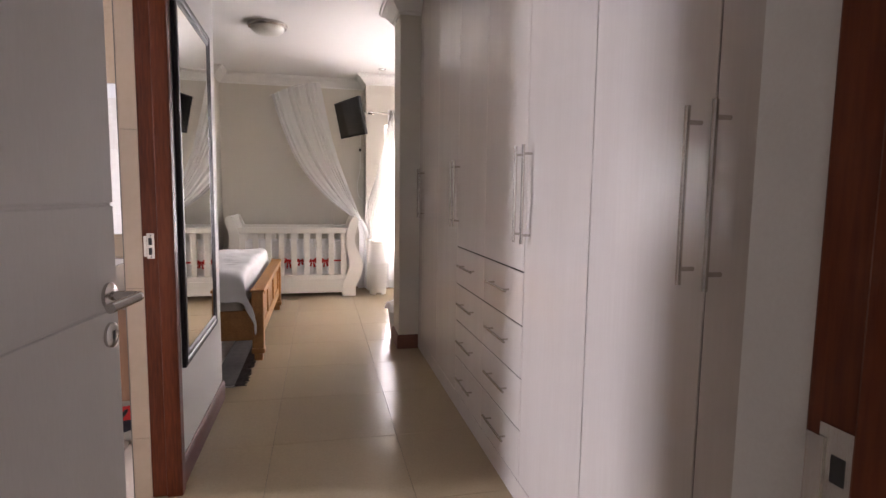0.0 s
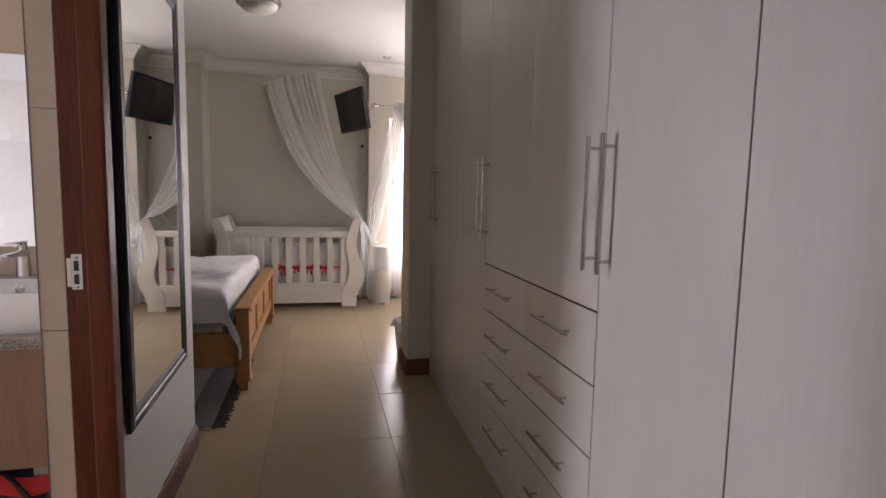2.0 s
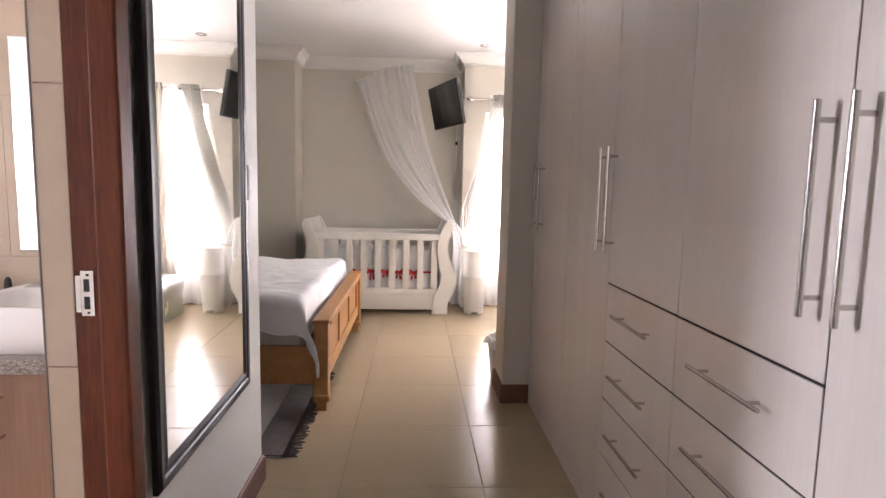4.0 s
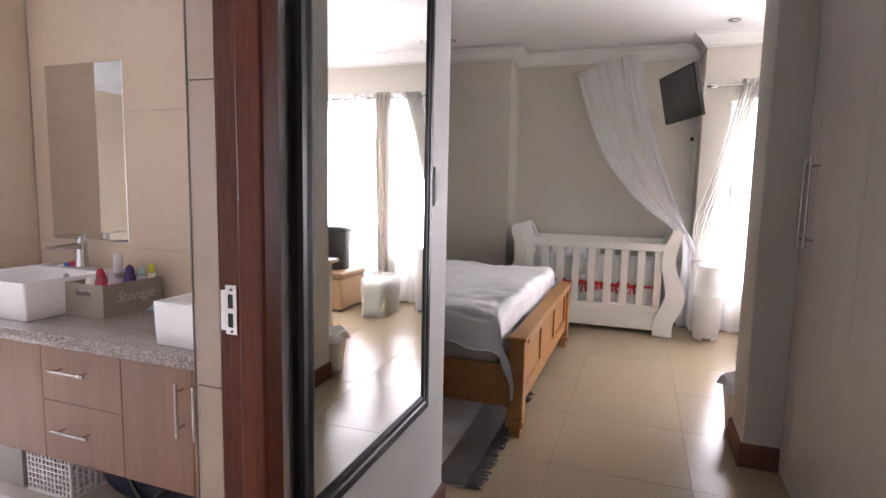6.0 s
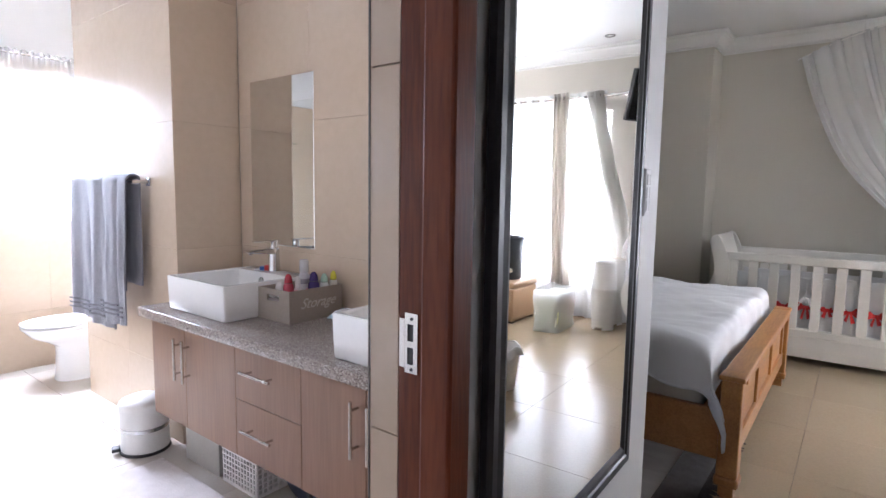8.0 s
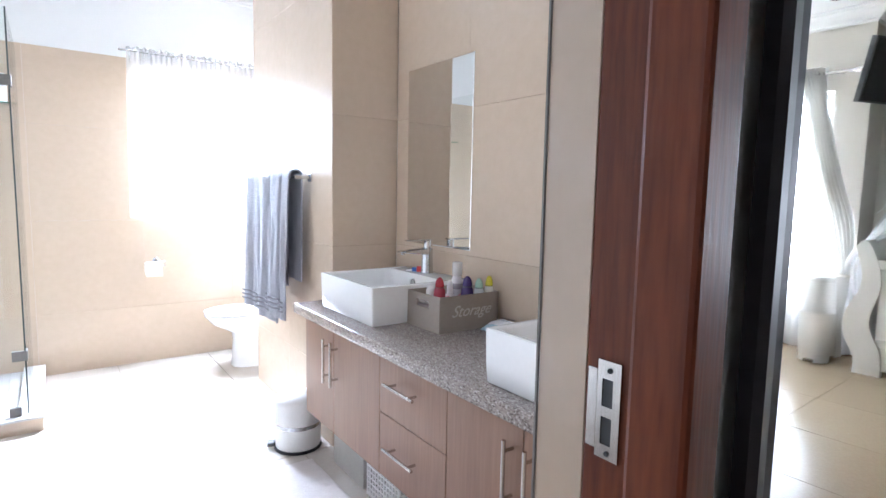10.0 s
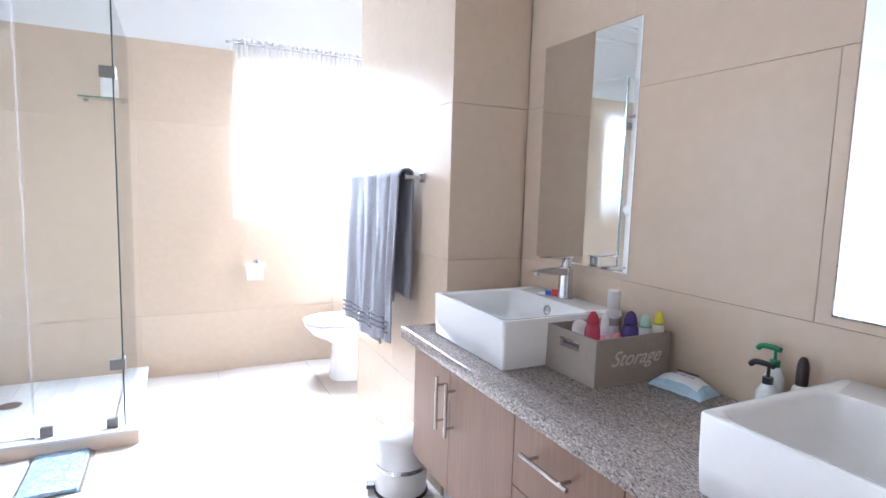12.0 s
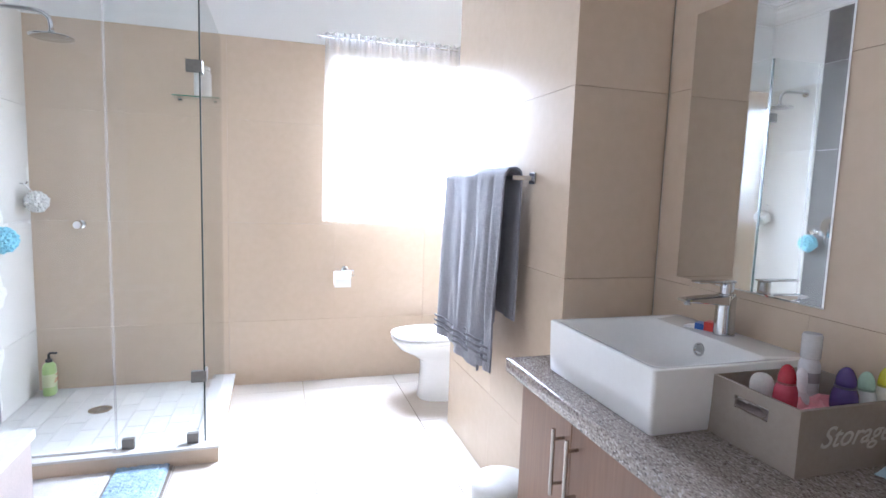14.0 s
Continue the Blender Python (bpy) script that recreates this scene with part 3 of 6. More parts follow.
wardrobe(4.962, 5.122, (4.962, 5.122), "narrow pale grey melamine wardrobe beside the wall end", None, ((0, 5.005),))

# ---- hall mirror and switch ----
mir = thing("wall_mirror", (HX + 0.017, 3.19, 0.53), "tall wall mirror in a black lacquered moulded frame", "mirror", 1.1)
MW, MH = 0.82, 1.61
MOULD = [(0, 0), (0.015, 0), (0.021, 0.012), (0.020, 0.030), (0.016, 0.036), (0.018, 0.052), (0.013, 0.066), (0.0, 0.066)]


def frame_side(length, name="frame_rail"):
    """A mitred moulding: length along y, width along z, depth along x."""
    bm = bmesh.new()
    a = [bm.verts.new((d, w, w)) for d, w in MOULD]
    b = [bm.verts.new((d, length - w, w)) for d, w in MOULD]
    bm.faces.new(a)
    bm.faces.new(b[::-1])
    for i in range(len(MOULD)):
        j = (i + 1) % len(MOULD)
        bm.faces.new((a[i], a[j], b[j], b[i]))
    return bm


for ln, m in ((MW, pose(0, 0, 0)), (MW, pose(0, MW, MH, 180, 0, 0)), (MH, pose(0, MW, 0, 90, 0, 0)), (MH, pose(0, 0, MH, -90, 0, 0))):
    part("frame_rail", frame_side(ln), "black", mir).matrix_basis = m
part("mirror_glass", box(0.006, 0.012, 0.055, MW - 0.055, 0.055, MH - 0.055), "mirror", mir, "clear silvered mirror glass")
sw = thing("light_switch", (HX + 0.001, 4.085, 1.265), "slim white light switch with three rockers", "switch")
part("plate", box(0, 0.009, -0.022, 0.022, 0, 0.14, 0.003), "whiteplastic", sw)
for i in range(3):
    part("rocker", box(0.009, 0.0108, -0.012, 0.012, 0.014 + i * 0.039, 0.046 + i * 0.039, 0.002), "trim", sw)

# ---- bedroom: bed ----
bed = thing("bed", (-0.40, 4.985, 0), "honey pine double bed with a panelled footboard", "bed")
BL, BW = 1.93, 2.10                      # width along y, length along -x
for y, h in ((0.0, 0.535), (BL - 0.085, 0.535)):
    bm = box(-0.0425, 0.0425, y, y + 0.085, 0.10, h, 0.006)
    part("post", bm, "pine", bed)
    part("post_cap", box(-0.052, 0.052, y - 0.01, y + 0.095, h, h + 0.022, 0.006), "pine", bed)
    part("foot", prism([(-0.030, y + 0.012), (0.030, y + 0.012), (0.030, y + 0.073), (-0.030, y + 0.073)], "z", 0, 0.06), "pine", bed)
    part("foot_ring", box(-0.05, 0.05, y - 0.006, y + 0.091, 0.055, 0.10, 0.012), "pine", bed)
part("top_rail", box(-0.05, 0.05, 0.085, BL - 0.085, 0.505, 0.555, 0.008), "pine", bed)
part("bottom_rail", box(-0.025, 0.025, 0.085, BL - 0.085, 0.16, 0.25, 0.005), "pine", bed)
for i in range(4):
    a = 0.085 + i * (BL - 0.17 - 0.07) / 3
    part("stile", box(-0.022, 0.022, a, a + 0.07, 0.25, 0.505, 0.003), "pine", bed)
for i in range(3):
    a = 0.155 + i * (BL - 0.24) / 3
    part("panel", box(-0.009, 0.009, a, a + (BL - 0.24) / 3 - 0.07, 0.25, 0.505, 0.002), "pine", bed)
for y in (0.035, BL - 0.065):
    part("side_rail", box(-BW, -0.0425, y, y + 0.03, 0.155, 0.385, 0.004), "pine", bed)
part("headboard", box(-BW - 0.05, -BW, 0, BL, 0.1, 1.15, 0.01), "pine", bed)
part("slat_base", box(-BW, -0.03, 0.066, BL - 0.066, 0.29, 0.31), "pine", bed)
mt = thing("mattress", (-0.40, 4.985, 0.311), "thick cream mattress on the pine bed", "mattress")
part("mattress_body", box(-2.05, -0.135, 0.075, BL - 0.075, 0, 0.305, 0.06, 4), "mattress", mt, "", True)


def duvet(u, v):
    """Across the bed (u) and from foot to head (v); hangs over both sides and down behind the footboard."""
    top, half, r = 0.360, 0.945, 0.05
    s = (u - 0.5) * 2 * (half + 0.185)
    q = lerp(-0.27, 1.50, v)                 # distance from the foot edge of the bed top

    def fall(d, depth):
        """Outward and downward shift past an edge."""
        if d <= 0:
            return 0.0, 0.0
        a = min(d / (r * 1.57), 1) * math.pi / 2
        return r * math.sin(a), r * (1 - math.cos(a)) + max(0.0, d - r * 1.57) * depth
    wob = noise.noise((s * 2.2, q * 2.2, 1.0))
    oy, dz = fall(abs(s) - (half - r), 0.95 + 0.20 * noise.noise((q * 2.6, 0.3, 7.0)))
    ox, fz = fall(-q, 0.98)
    hang = min(1.0, dz / 0.2)
    y = math.copysign(min(abs(s), half - r) + oy + hang * (0.020 * math.sin(q * 13 + 0.8) + 0.022 * noise.noise((q * 3.5, s, 3.0)) + 0.008), s)
    x = -0.145 - max(q, 0.0) + ox + 0.012 * noise.noise((s * 5, 2.0, q * 2)) * min(1, fz / 0.1)
    both = min(1.0, dz / 0.12) * min(1.0, fz / 0.12)
    x += both * 0.075 * min(1.0, (dz + fz) / 0.35)
    y += math.copysign(both * 0.035, s)
    z = top - dz - fz * (1 + 0.10 * noise.noise((s * 4, 5.0, 1.0))) + 0.026 * wob + 0.009 * math.sin(s * 9 + q * 6 + 3 * wob) + 0.011 * noise.noise((s * 9, q * 5, 4.0)) + 0.006 * noise.noise((s * 17, q * 13, 2.0)) + 0.020 * math.exp(-((q - 0.25) / 0.5) ** 2) * math.cos(s * 1.5)
    return (x, BL / 2 + y, z)


dv = thing("duvet", (-0.40, 4.985, 0.311), "crumpled white cotton duvet hanging over the bed side", "duvet")
part("cover", sheet(duvet, 110, 90, 0.010), "linen", dv, "", True)
rim = [(i / 60, 0.0) for i in range(61)] + [(1.0, i / 60) for i in range(1, 61)]
part("hem", tube([Vector(duvet(u, v)) + Vector((0, 0, -0.004)) for u, v in [(0.0, 1 - i / 60) for i in range(60)] + rim], 0.0055, 6), "linen", dv, "stitched hem", True)
for i, y in enumerate((0.5, 1.43)):
    p = part("pillow", lathe([(0, -0.07), (0.2, -0.065), (0.33, -0.02), (0.34, 0.0), (0.33, 0.02), (0.2, 0.065), (0, 0.075)], 28, sx=0.7), "linen", None, "", True)
    p.matrix_basis = pose(-2.16, 4.985 + y, 0.80, 0, -12, 0)
    tagged(p, "plump white pillow at the head of the bed", "pillow", "pillows on the bed")

rug = thing("rug", (-1.25, 5.05, 0.0), "grey woven rug with dark tasselled fringe on the tiles", "rug")
part("rug_body", sheet(lambda u, v: (lerp(-0.75, 0.76, u), lerp(-0.63, 0.63, v), 0.006 + 0.003 * noise.noise((u * 9, v * 9, 0))), 40, 34, 0.006), "rug", rug)
part("dark_border", box(0.60, 0.757, -0.63, 0.63, 0.0125, 0.0155), "fringe", rug, "dark woven end border")
fr = bmesh.new()
for i in range(120):
    y = lerp(-0.63, 0.63, i / 119)
    dy, dl = random.uniform(-0.012, 0.012), random.uniform(0.05, 0.085)
    tube([(0.755, y, 0.008), (0.755 + dl * 0.5, y + dy * 0.4, 0.010), (0.755 + dl, y + dy, 0.005)], [0.004, 0.005, 0.003], 5, fr)
tagged(part("fringe", fr, "fringe", rug, "dark knotted fringe"), kind="stuff")

# ---- bedroom: crib ----
crib = thing("baby_crib", (-0.245, 7.60, 0), "white painted sleigh crib with slatted sides", "crib")
CW, CD = 1.52, 0.68
S = [(0.00, 0.580, 0.750), (0.12, 0.585, 0.752), (0.20, 0.600, 0.790), (0.28, 0.640, 0.825), (0.37, 0.672, 0.838), (0.46, 0.668, 0.825), (0.55, 0.645, 0.790), (0.62, 0.630, 0.758), (0.70, 0.625, 0.742), (0.80, 0.640, 0.752), (0.88, 0.665, 0.775), (0.94, 0.690, 0.790), (0.985, 0.715, 0.775), (1.0, 0.735, 0.755)]


def s_outline(sign):
    inner = [curve_at([(a, z, 0) for z, a, b in S], i / 40) for i in range(41)]
    outer = [curve_at([(b, z, 0) for z, a, b in S], i / 40) for i in range(41)]
    return [(sign * p.x, p.y) for p in inner] + [(sign * p.x, p.y) for p in reversed(outer)]


for sg in (-1, 1):
    for a, b in ((-0.035, 0.035), (CD - 0.035, CD + 0.035)):
        part("end_post", prism(s_outline(sg), "y", a, b), "cribpaint", crib)
    bm = sheet(lambda u, v: (sg * curve_at([((a + b) / 2, z, 0) for z, a, b in S[1:]], u).x, lerp(0.035, CD - 0.035, v), curve_at([((a + b) / 2, z, 0) for z, a, b in S[1:]], u).y), 30, 4, 0.022)
    part("end_panel", bm, "cribpaint", crib)
for y in (0.0, CD):
    part("top_rail", box(-0.665, 0.665, y - 0.02, y + 0.02, 0.792, 0.862, 0.008), "cribpaint", crib)
    part("lower_rail", box(-0.635, 0.635, y - 0.018, y + 0.018, 0.215, 0.272, 0.006), "cribpaint", crib)
    part("base_panel", box(-0.60, 0.60, y - 0.014, y + 0.014, 0.045, 0.215, 0.004), "cribpaint", crib)
    for i in range(9):
        x = -0.60 + i * 0.150
        part("slat", box(x - 0.034, x + 0.034, y - 0.010, y + 0.010, 0.27, 0.795, 0.004), "cribpaint", crib)
part("mattress_base", box(-0.62, 0.62, 0.02, CD - 0.02, 0.25, 0.27), "cribpaint", crib)
bp = thing("crib_bumper", (-0.245, 7.60, 0.27), "quilted white crib bumper with red ribbon bows", "bumper")
part("padding", sheet(lambda u, v: (lerp(-0.61, 0.61, u), 0.045 + 0.018 * abs(math.sin(u * 18)), lerp(0.0, 0.42, v) + 0.008 * math.sin(u * 40) * v), 80, 8, 0.02), "linen", bp, "", True)
part("padding", sheet(lambda u, v: (lerp(-0.61, 0.61, u), CD - 0.05, lerp(0.0, 0.40, v)), 40, 6, 0.02), "linen", bp, "", True)
for x, k in ((-0.375, 0.8), (-0.225, 1.25), (-0.075, 1.3), (0.075, 0.8), (0.225, 1.3), (0.375, 1.15)):
    x += random.uniform(-0.010, 0.010)
    e, zc = 0.022, 0.175 + random.uniform(-0.008, 0.008)
    bm = bmesh.new()
    for sgn in (-1, 1):
        prism([(x, zc), (x + sgn * 0.030 * k, zc + 0.030 * k), (x + sgn * 0.052 * k, zc + 0.024 * k), (x + sgn * 0.056 * k, zc - 0.014 * k), (x + sgn * 0.034 * k, zc - 0.026 * k)], "y", e, e + 0.012, bm)
        drop = random.uniform(0.05, 0.075) * k
        prism([(x, zc - 0.004), (x + sgn * 0.014, zc - 0.002), (x + sgn * random.uniform(0.030, 0.045), zc - drop), (x + sgn * 0.014, zc - drop - 0.01)], "y", e + 0.002, e + 0.008, bm)
    box(x - 0.011, x + 0.011, e - 0.004, e + 0.014, zc - 0.013, zc + 0.013, 0.003, 1, bm=bm)
    part("bow", bm, "redcloth", bp, "red ribbon bow")
for x in (-0.075, 0.150):
    bm = bmesh.new()
    for k in range(4):
        dx = (k - 1.5) * 0.026
        tube([(x, 0.022, 0.26), (x + dx * 0.6, 0.018, 0.235 + 0.012 * (k % 2)), (x + dx, 0.020, 0.19 + 0.03 * ((k * 7) % 3) / 2)], [0.008, 0.010, 0.006], 6, bm)
    tube([(x, 0.022, 0.25), (x + 0.004, 0.022, 0.36)], 0.006, 6, bm)
    part("tie", bm, "linen", bp, "white knotted tie", True)
part("ribbon", box(-0.45, 0.6, 0.026, 0.030, 0.164, 0.186), "redcloth", bp, "red ribbon band")
cm = part("crib_mattress", box(-0.61, 0.61, 0.08, CD - 0.08, 0, 0.1, 0.03, 3), "linen", None, "", True)
cm.matrix_basis = pose(-0.245, 7.60, 0.2705)
tagged(cm, "small white mattress inside the crib", "mattress")

# ---- bedroom: mosquito net ----
NL = [(-0.53, 8.18, 2.53), (-0.39, 8.16, 2.10), (-0.18, 8.12, 1.64), (0.13, 8.02, 1.26), (0.43, 7.86, 1.02), (0.56, 7.80, 0.93)]
NR = [(0.08, 8.22, 2.73), (0.18, 8.22, 2.25), (0.30, 8.20, 1.80), (0.45, 8.14, 1.38), (0.57, 8.00, 1.05), (0.60, 7.88, 0.95)]


def net(u, v):
    a, b = curve_at(NL, v), curve_at(NR, v)
    p = a.lerp(b, u)
    amp = 0.030 * (1 - 0.55 * v)
    ph = u * 58 + 2.4 * math.sin(u * 9) + 1.2 * math.sin(v * 4 + u * 5)
    p.y += amp * math.sin(ph) * (0.55 + 0.45 * math.sin(u * 17 + 1.0)) + 0.03 * noise.noise((u * 8, v * 3, 2.0))
    p.x += 0.008 * math.cos(ph * 1.3) * (1 - v * 0.6)
    if v < 0.06:
        p.z += 0.05 * math.sin(u * 3.1) * (1 - v / 0.06)
    return p


nt = thing("mosquito_net", (0, 0, 0), "white mosquito net gathered over the crib end", "net")
part("drape", sheet(net, 260, 60), "net", nt, "", True)
TAIL = [(0.57, 7.84, 0.95), (0.64, 7.92, 0.80), (0.67, 8.03, 0.55), (0.66, 8.10, 0.25), (0.66, 8.14, 0.02)]


def net_tail(u, v):
    p = curve_at(TAIL, v)
    w = 0.05 + 0.10 * v
    a = u * math.pi * 2
    r = 1 + 0.3 * math.sin(a * 6 + v * 3)
    return (p.x + w * 0.7 * r * math.cos(a), p.y + w * r * math.sin(a), p.z)


part("tail", sheet(net_tail, 60, 24), "net", nt, "", True)
part("ring", tube([(lerp(-0.55, 0.05, i / 20), 8.20, lerp(2.53, 2.735, i / 20) + 0.02 * math.sin(i / 20 * 3.14)) for i in range(21)], 0.006, 6), "whiteplastic", nt)
part("hook_cord", tube([(-0.1, 8.2, 2.70), (-0.1, 8.2, H)], 0.003, 5), "whiteplastic", nt)

# ---- bedroom: television ----
tv = thing("television", (0.45, 7.90, 2.245), "slim black television on a tilting wall bracket", "television")
wd = Vector((0.255, -0.70, 0)).normalized()
nn = Vector((-0.70, -0.255, 0)).normalized()
tl = radians(12)
nt2 = (nn * math.cos(tl) + Vector((0, 0, -1)) * math.sin(tl)).normalized()
up = nt2.cross(wd) * -1
if up.z < 0:
    up = -up
R = Matrix((wd, up, nt2)).transposed().to_4x4()
p = part("casing", box(-0.385, 0.385, -0.232, 0.232, -0.035, 0.008, 0.006), "blackplastic", tv)
p.matrix_basis = R
p = part("screen", box(-0.370, 0.370, -0.215, 0.217, 0.0085, 0.0100), "screen", tv, "glossy dark switched-off screen")
p.matrix_basis = R
p = part("rear_housing", box(-0.22, 0.22, -0.16, 0.14, -0.07, -0.036, 0.012), "blackplastic", tv)
p.matrix_basis = R
part("bracket_arm", tube([(0.04, 0.03, 0), (0.15, 0.16, 0.0), (0.214, 0.24, 0.0)], 0.016, 8), "steel", tv)
part("wall_plate", box(0.212, 0.224, 0.17, 0.31, -0.12, 0.12, 0.003), "steel", tv)
cb = part("tv_cable", tube([curve_at([(0.62, 8.30, 2.10), (0.625, 8.43, 1.95), (0.625, 8.443, 1.80), (0.62, 8.443, 1.60), (0.585, 8.443, 1.42), (0.60, 8.443, 1.26), (0.655, 8.443, 1.19)], i / 40) for i in range(41)], 0.0045, 6), "whiteplastic", None, "", True)
tagged(cb, "thin white cable hanging down the wall below the television", "cable")
pl = part("cable_plug", box(0.61, 0.64, 8.425, 8.449, 1.87, 1.91, 0.004), "blackplastic")
tagged(pl, "small black plug on the hanging cable", "plug")

# ---- bedroom: lamps in the ceiling ----
cl = thing("ceiling_lamp", (-0.385, 6.12, H), "round ceiling lamp with frosted glass dome, switched off", "lamp")
part("base_ring", lathe([(0, 0), (0.175, 0), (0.178, -0.012), (0.172, -0.030), (0.150, -0.034), (0, -0.034)], 36), "steel", cl, "satin metal ring", True)
part("dome", lathe([(0.150, -0.034), (0.143, -0.055), (0.118, -0.078), (0.075, -0.094), (0.03, -0.100), (0, -0.101)], 36), plain("frosted_lamp_glass", (0.80, 0.78, 0.72), 0.3), cl, "frosted glass dome", True)
dl = thing("downlight", (0.84, 7.65, H), "small round recessed downlight, switched off", "downlight", 0, "recessed ceiling lights")
part("trim_ring", lathe([(0.028, 0.0), (0.028, -0.004), (0.046, -0.007), (0.052, -0.003), (0.052, 0.0)], 24), "chrome", dl, "", True)
part("bulb", lathe([(0, -0.002), (0.027, -0.003), (0.027, 0)], 20), "whiteplastic", dl)
copy_thing(dl, pose(-1.74, 7.62, H))

# ---- bedroom: curtains ----
rod = thing("curtain_rod", (0, 7.96, 2.335), "steel curtain rod with a rounded finial", "curtain rod")
part("pole", tube([(0.735, 0, 0), (4.0, 0, 0)], 0.012, 12), "steel", rod)
for x in (0.735, 4.0):
    f = part("finial", lathe([(0, -0.05), (0.014, -0.045), (0.024, -0.02), (0.027, 0), (0.022, 0.02), (0.012, 0.035), (0.012, 0.05)], 16), "steel", rod, "", True)
    f.matrix_basis = pose(x, 0, 0, 0, 90 if x < 1 else -90, 0)
for x in (0.87, 2.4, 3.92):
    part("bracket", tube([(x, 0, 0), (x, 0.089, 0)], 0.008, 8), "steel", rod)


def hanging(name, x0, x1, ztop, zbot, waves, amp, y, material, label, category, shift=0.0, thick=0.0, nu=140, nv=30, rings=0):
    e = thing(name, (0, y, 0), label, category, 0, "bedroom window curtains")

    def fn(u, v):
        a = amp * (0.65 + 0.5 * v)
        x = lerp(x0, x1, u) + shift * v * v + 0.012 * math.sin(u * 31 + v * 4)
        return (x, a * math.sin(u * waves * 2 * math.pi + 0.5 * math.sin(v * 3 + u * 5)) + 0.010 * noise.noise((u * 12, v * 5, 4)), lerp(ztop, zbot, v))
    part("cloth", sheet(fn, nu, nv, thick), material, e, "", True)
    for i in range(rings):
        r = part("eyelet", tube([(0.024 * math.cos(k * math.pi / 8), 0, 0.024 * math.sin(k * math.pi / 8)) for k in range(17)], 0.004, 6, None, False), "steel", e)
        r.matrix_basis = pose(lerp(x0, x1, (i + 0.5) / rings), -0.0, 2.335, 0, 0, 60)
    return e


hanging("sheer_curtain", 0.95, 3.97, 2.385, 0.02, 20, 0.026, 7.96, "sheer", "white sheer curtain glowing with daylight, down to the floor", "curtain", nu=440, rings=20)
hanging("curtain", 1.335, 1.515, 2.39, 0.03, 4, 0.040, 7.93, "curtain", "cream eyelet curtain bunched in the middle of the window", "curtain", -0.08, 0.003, rings=4)
CL = [(0.98, 7.94, 2.385), (0.90, 7.93, 1.95), (0.79, 7.92, 1.50), (0.665, 7.91, 1.10), (0.655, 7.89, 0.70), (0.67, 7.86, 0.35), (0.66, 7.85, 0.02)]
CR = [(1.17, 7.95, 2.385), (1.05, 7.94, 1.95), (0.945, 7.92, 1.50), (0.84, 7.90, 1.06), (0.745, 7.88, 0.68), (0.83, 7.87, 0.35), (0.90, 7.86, 0.02)]


def tied(u, v):
    p = curve_at(CL, v).lerp(curve_at(CR, v), u)
    pinch = abs(v - 0.66)
    p.y += 0.035 * math.sin(u * 40) * (0.35 + min(1, pinch * 3)) + 0.012 * noise.noise((u * 9, v * 6, 9))
    return p


tc_ = thing("curtain", (0, 0, 0), "off-white voile curtain swept aside and tied beside the crib", "curtain", 0, "bedroom window curtains")
part("cloth", sheet(tied, 120, 50), "tied", tc_, "", True)
part("tie_band", tube([(0.717 + 0.055 * math.cos(a), 7.885 + 0.045 * math.sin(a), 0.695 + 0.01 * math.cos(a)) for a in [k * math.pi / 8 for k in range(17)]], 0.012, 6, None, False), "curtain", tc_)

# ---- bedroom: loose things by the window ----
nb = thing("nappy_bin", (0.795, 7.68, 0), "tall white plastic bin with a lid and ribs", "bin")
part("barrel", lathe([(0, 0), (0.102, 0), (0.105, 0.01), (0.117, 0.18), (0.122, 0.32), (0.1225, 0.395), (0.1245, 0.40), (0.1245, 0.408), (0.1215, 0.413), (0.117, 0.52), (0.107, 0.645), (0, 0.645)], 32), "whiteplastic", nb, "", True)
part("lid", lathe([(0, 0.695), (0.085, 0.693), (0.103, 0.685), (0.110, 0.670), (0.111, 0.648), (0, 0.648)], 32), "whiteplastic", nb, "white lid with a dark rim line", True)
part("pedal", box(-0.035, 0.035, -0.135, -0.10, 0.006, 0.030, 0.006), "steel", nb)

ot = thing("ottoman", (1.82, 7.52, 0), "tan leatherette storage ottoman beside the window", "ottoman")
part("body", box(-0.24, 0.24, -0.27, 0.27, 0.02, 0.355, 0.018, 3), "ottoman", ot)
part("lid", box(-0.25, 0.25, -0.28, 0.28, 0.36, 0.425, 0.022, 3), "ottoman", ot, "padded tan lid", True)
for x in (-0.2, 0.2):
    for y in (-0.22, 0.22):
        part("foot", box(x - 0.02, x + 0.02, y - 0.02, y + 0.02, 0, 0.02), "blackplastic", ot)
bk = thing("laundry_drum", (1.82, 7.54, 0.4255), "black woven drum basket standing on the ottoman", "basket")
part("drum", lathe([(0, 0), (0.155, 0), (0.160, 0.01), (0.185, 0.42), (0.188, 0.44), (0.192, 0.446), (0.186, 0.452), (0.178, 0.44), (0.155, 0.03), (0, 0.03)], 32), "blackplastic", bk, "", True)
part("rim_band", lathe([(0.189, 0.405), (0.193, 0.408), (0.194, 0.44), (0.19, 0.444)], 32), "blackplastic", bk, "", True)
bg = thing("storage_bag", (1.20, 7.42, 0), "clear plastic bag packed with pastel baby things", "bag")
part("contents", box(-0.115, 0.115, -0.23, 0.23, 0.01, 0.36, 0.03, 3), mat("pastel_contents", (0.78, 0.74, 0.70), (0.62, 0.70, 0.58), 7, 30, 0.7), bg)
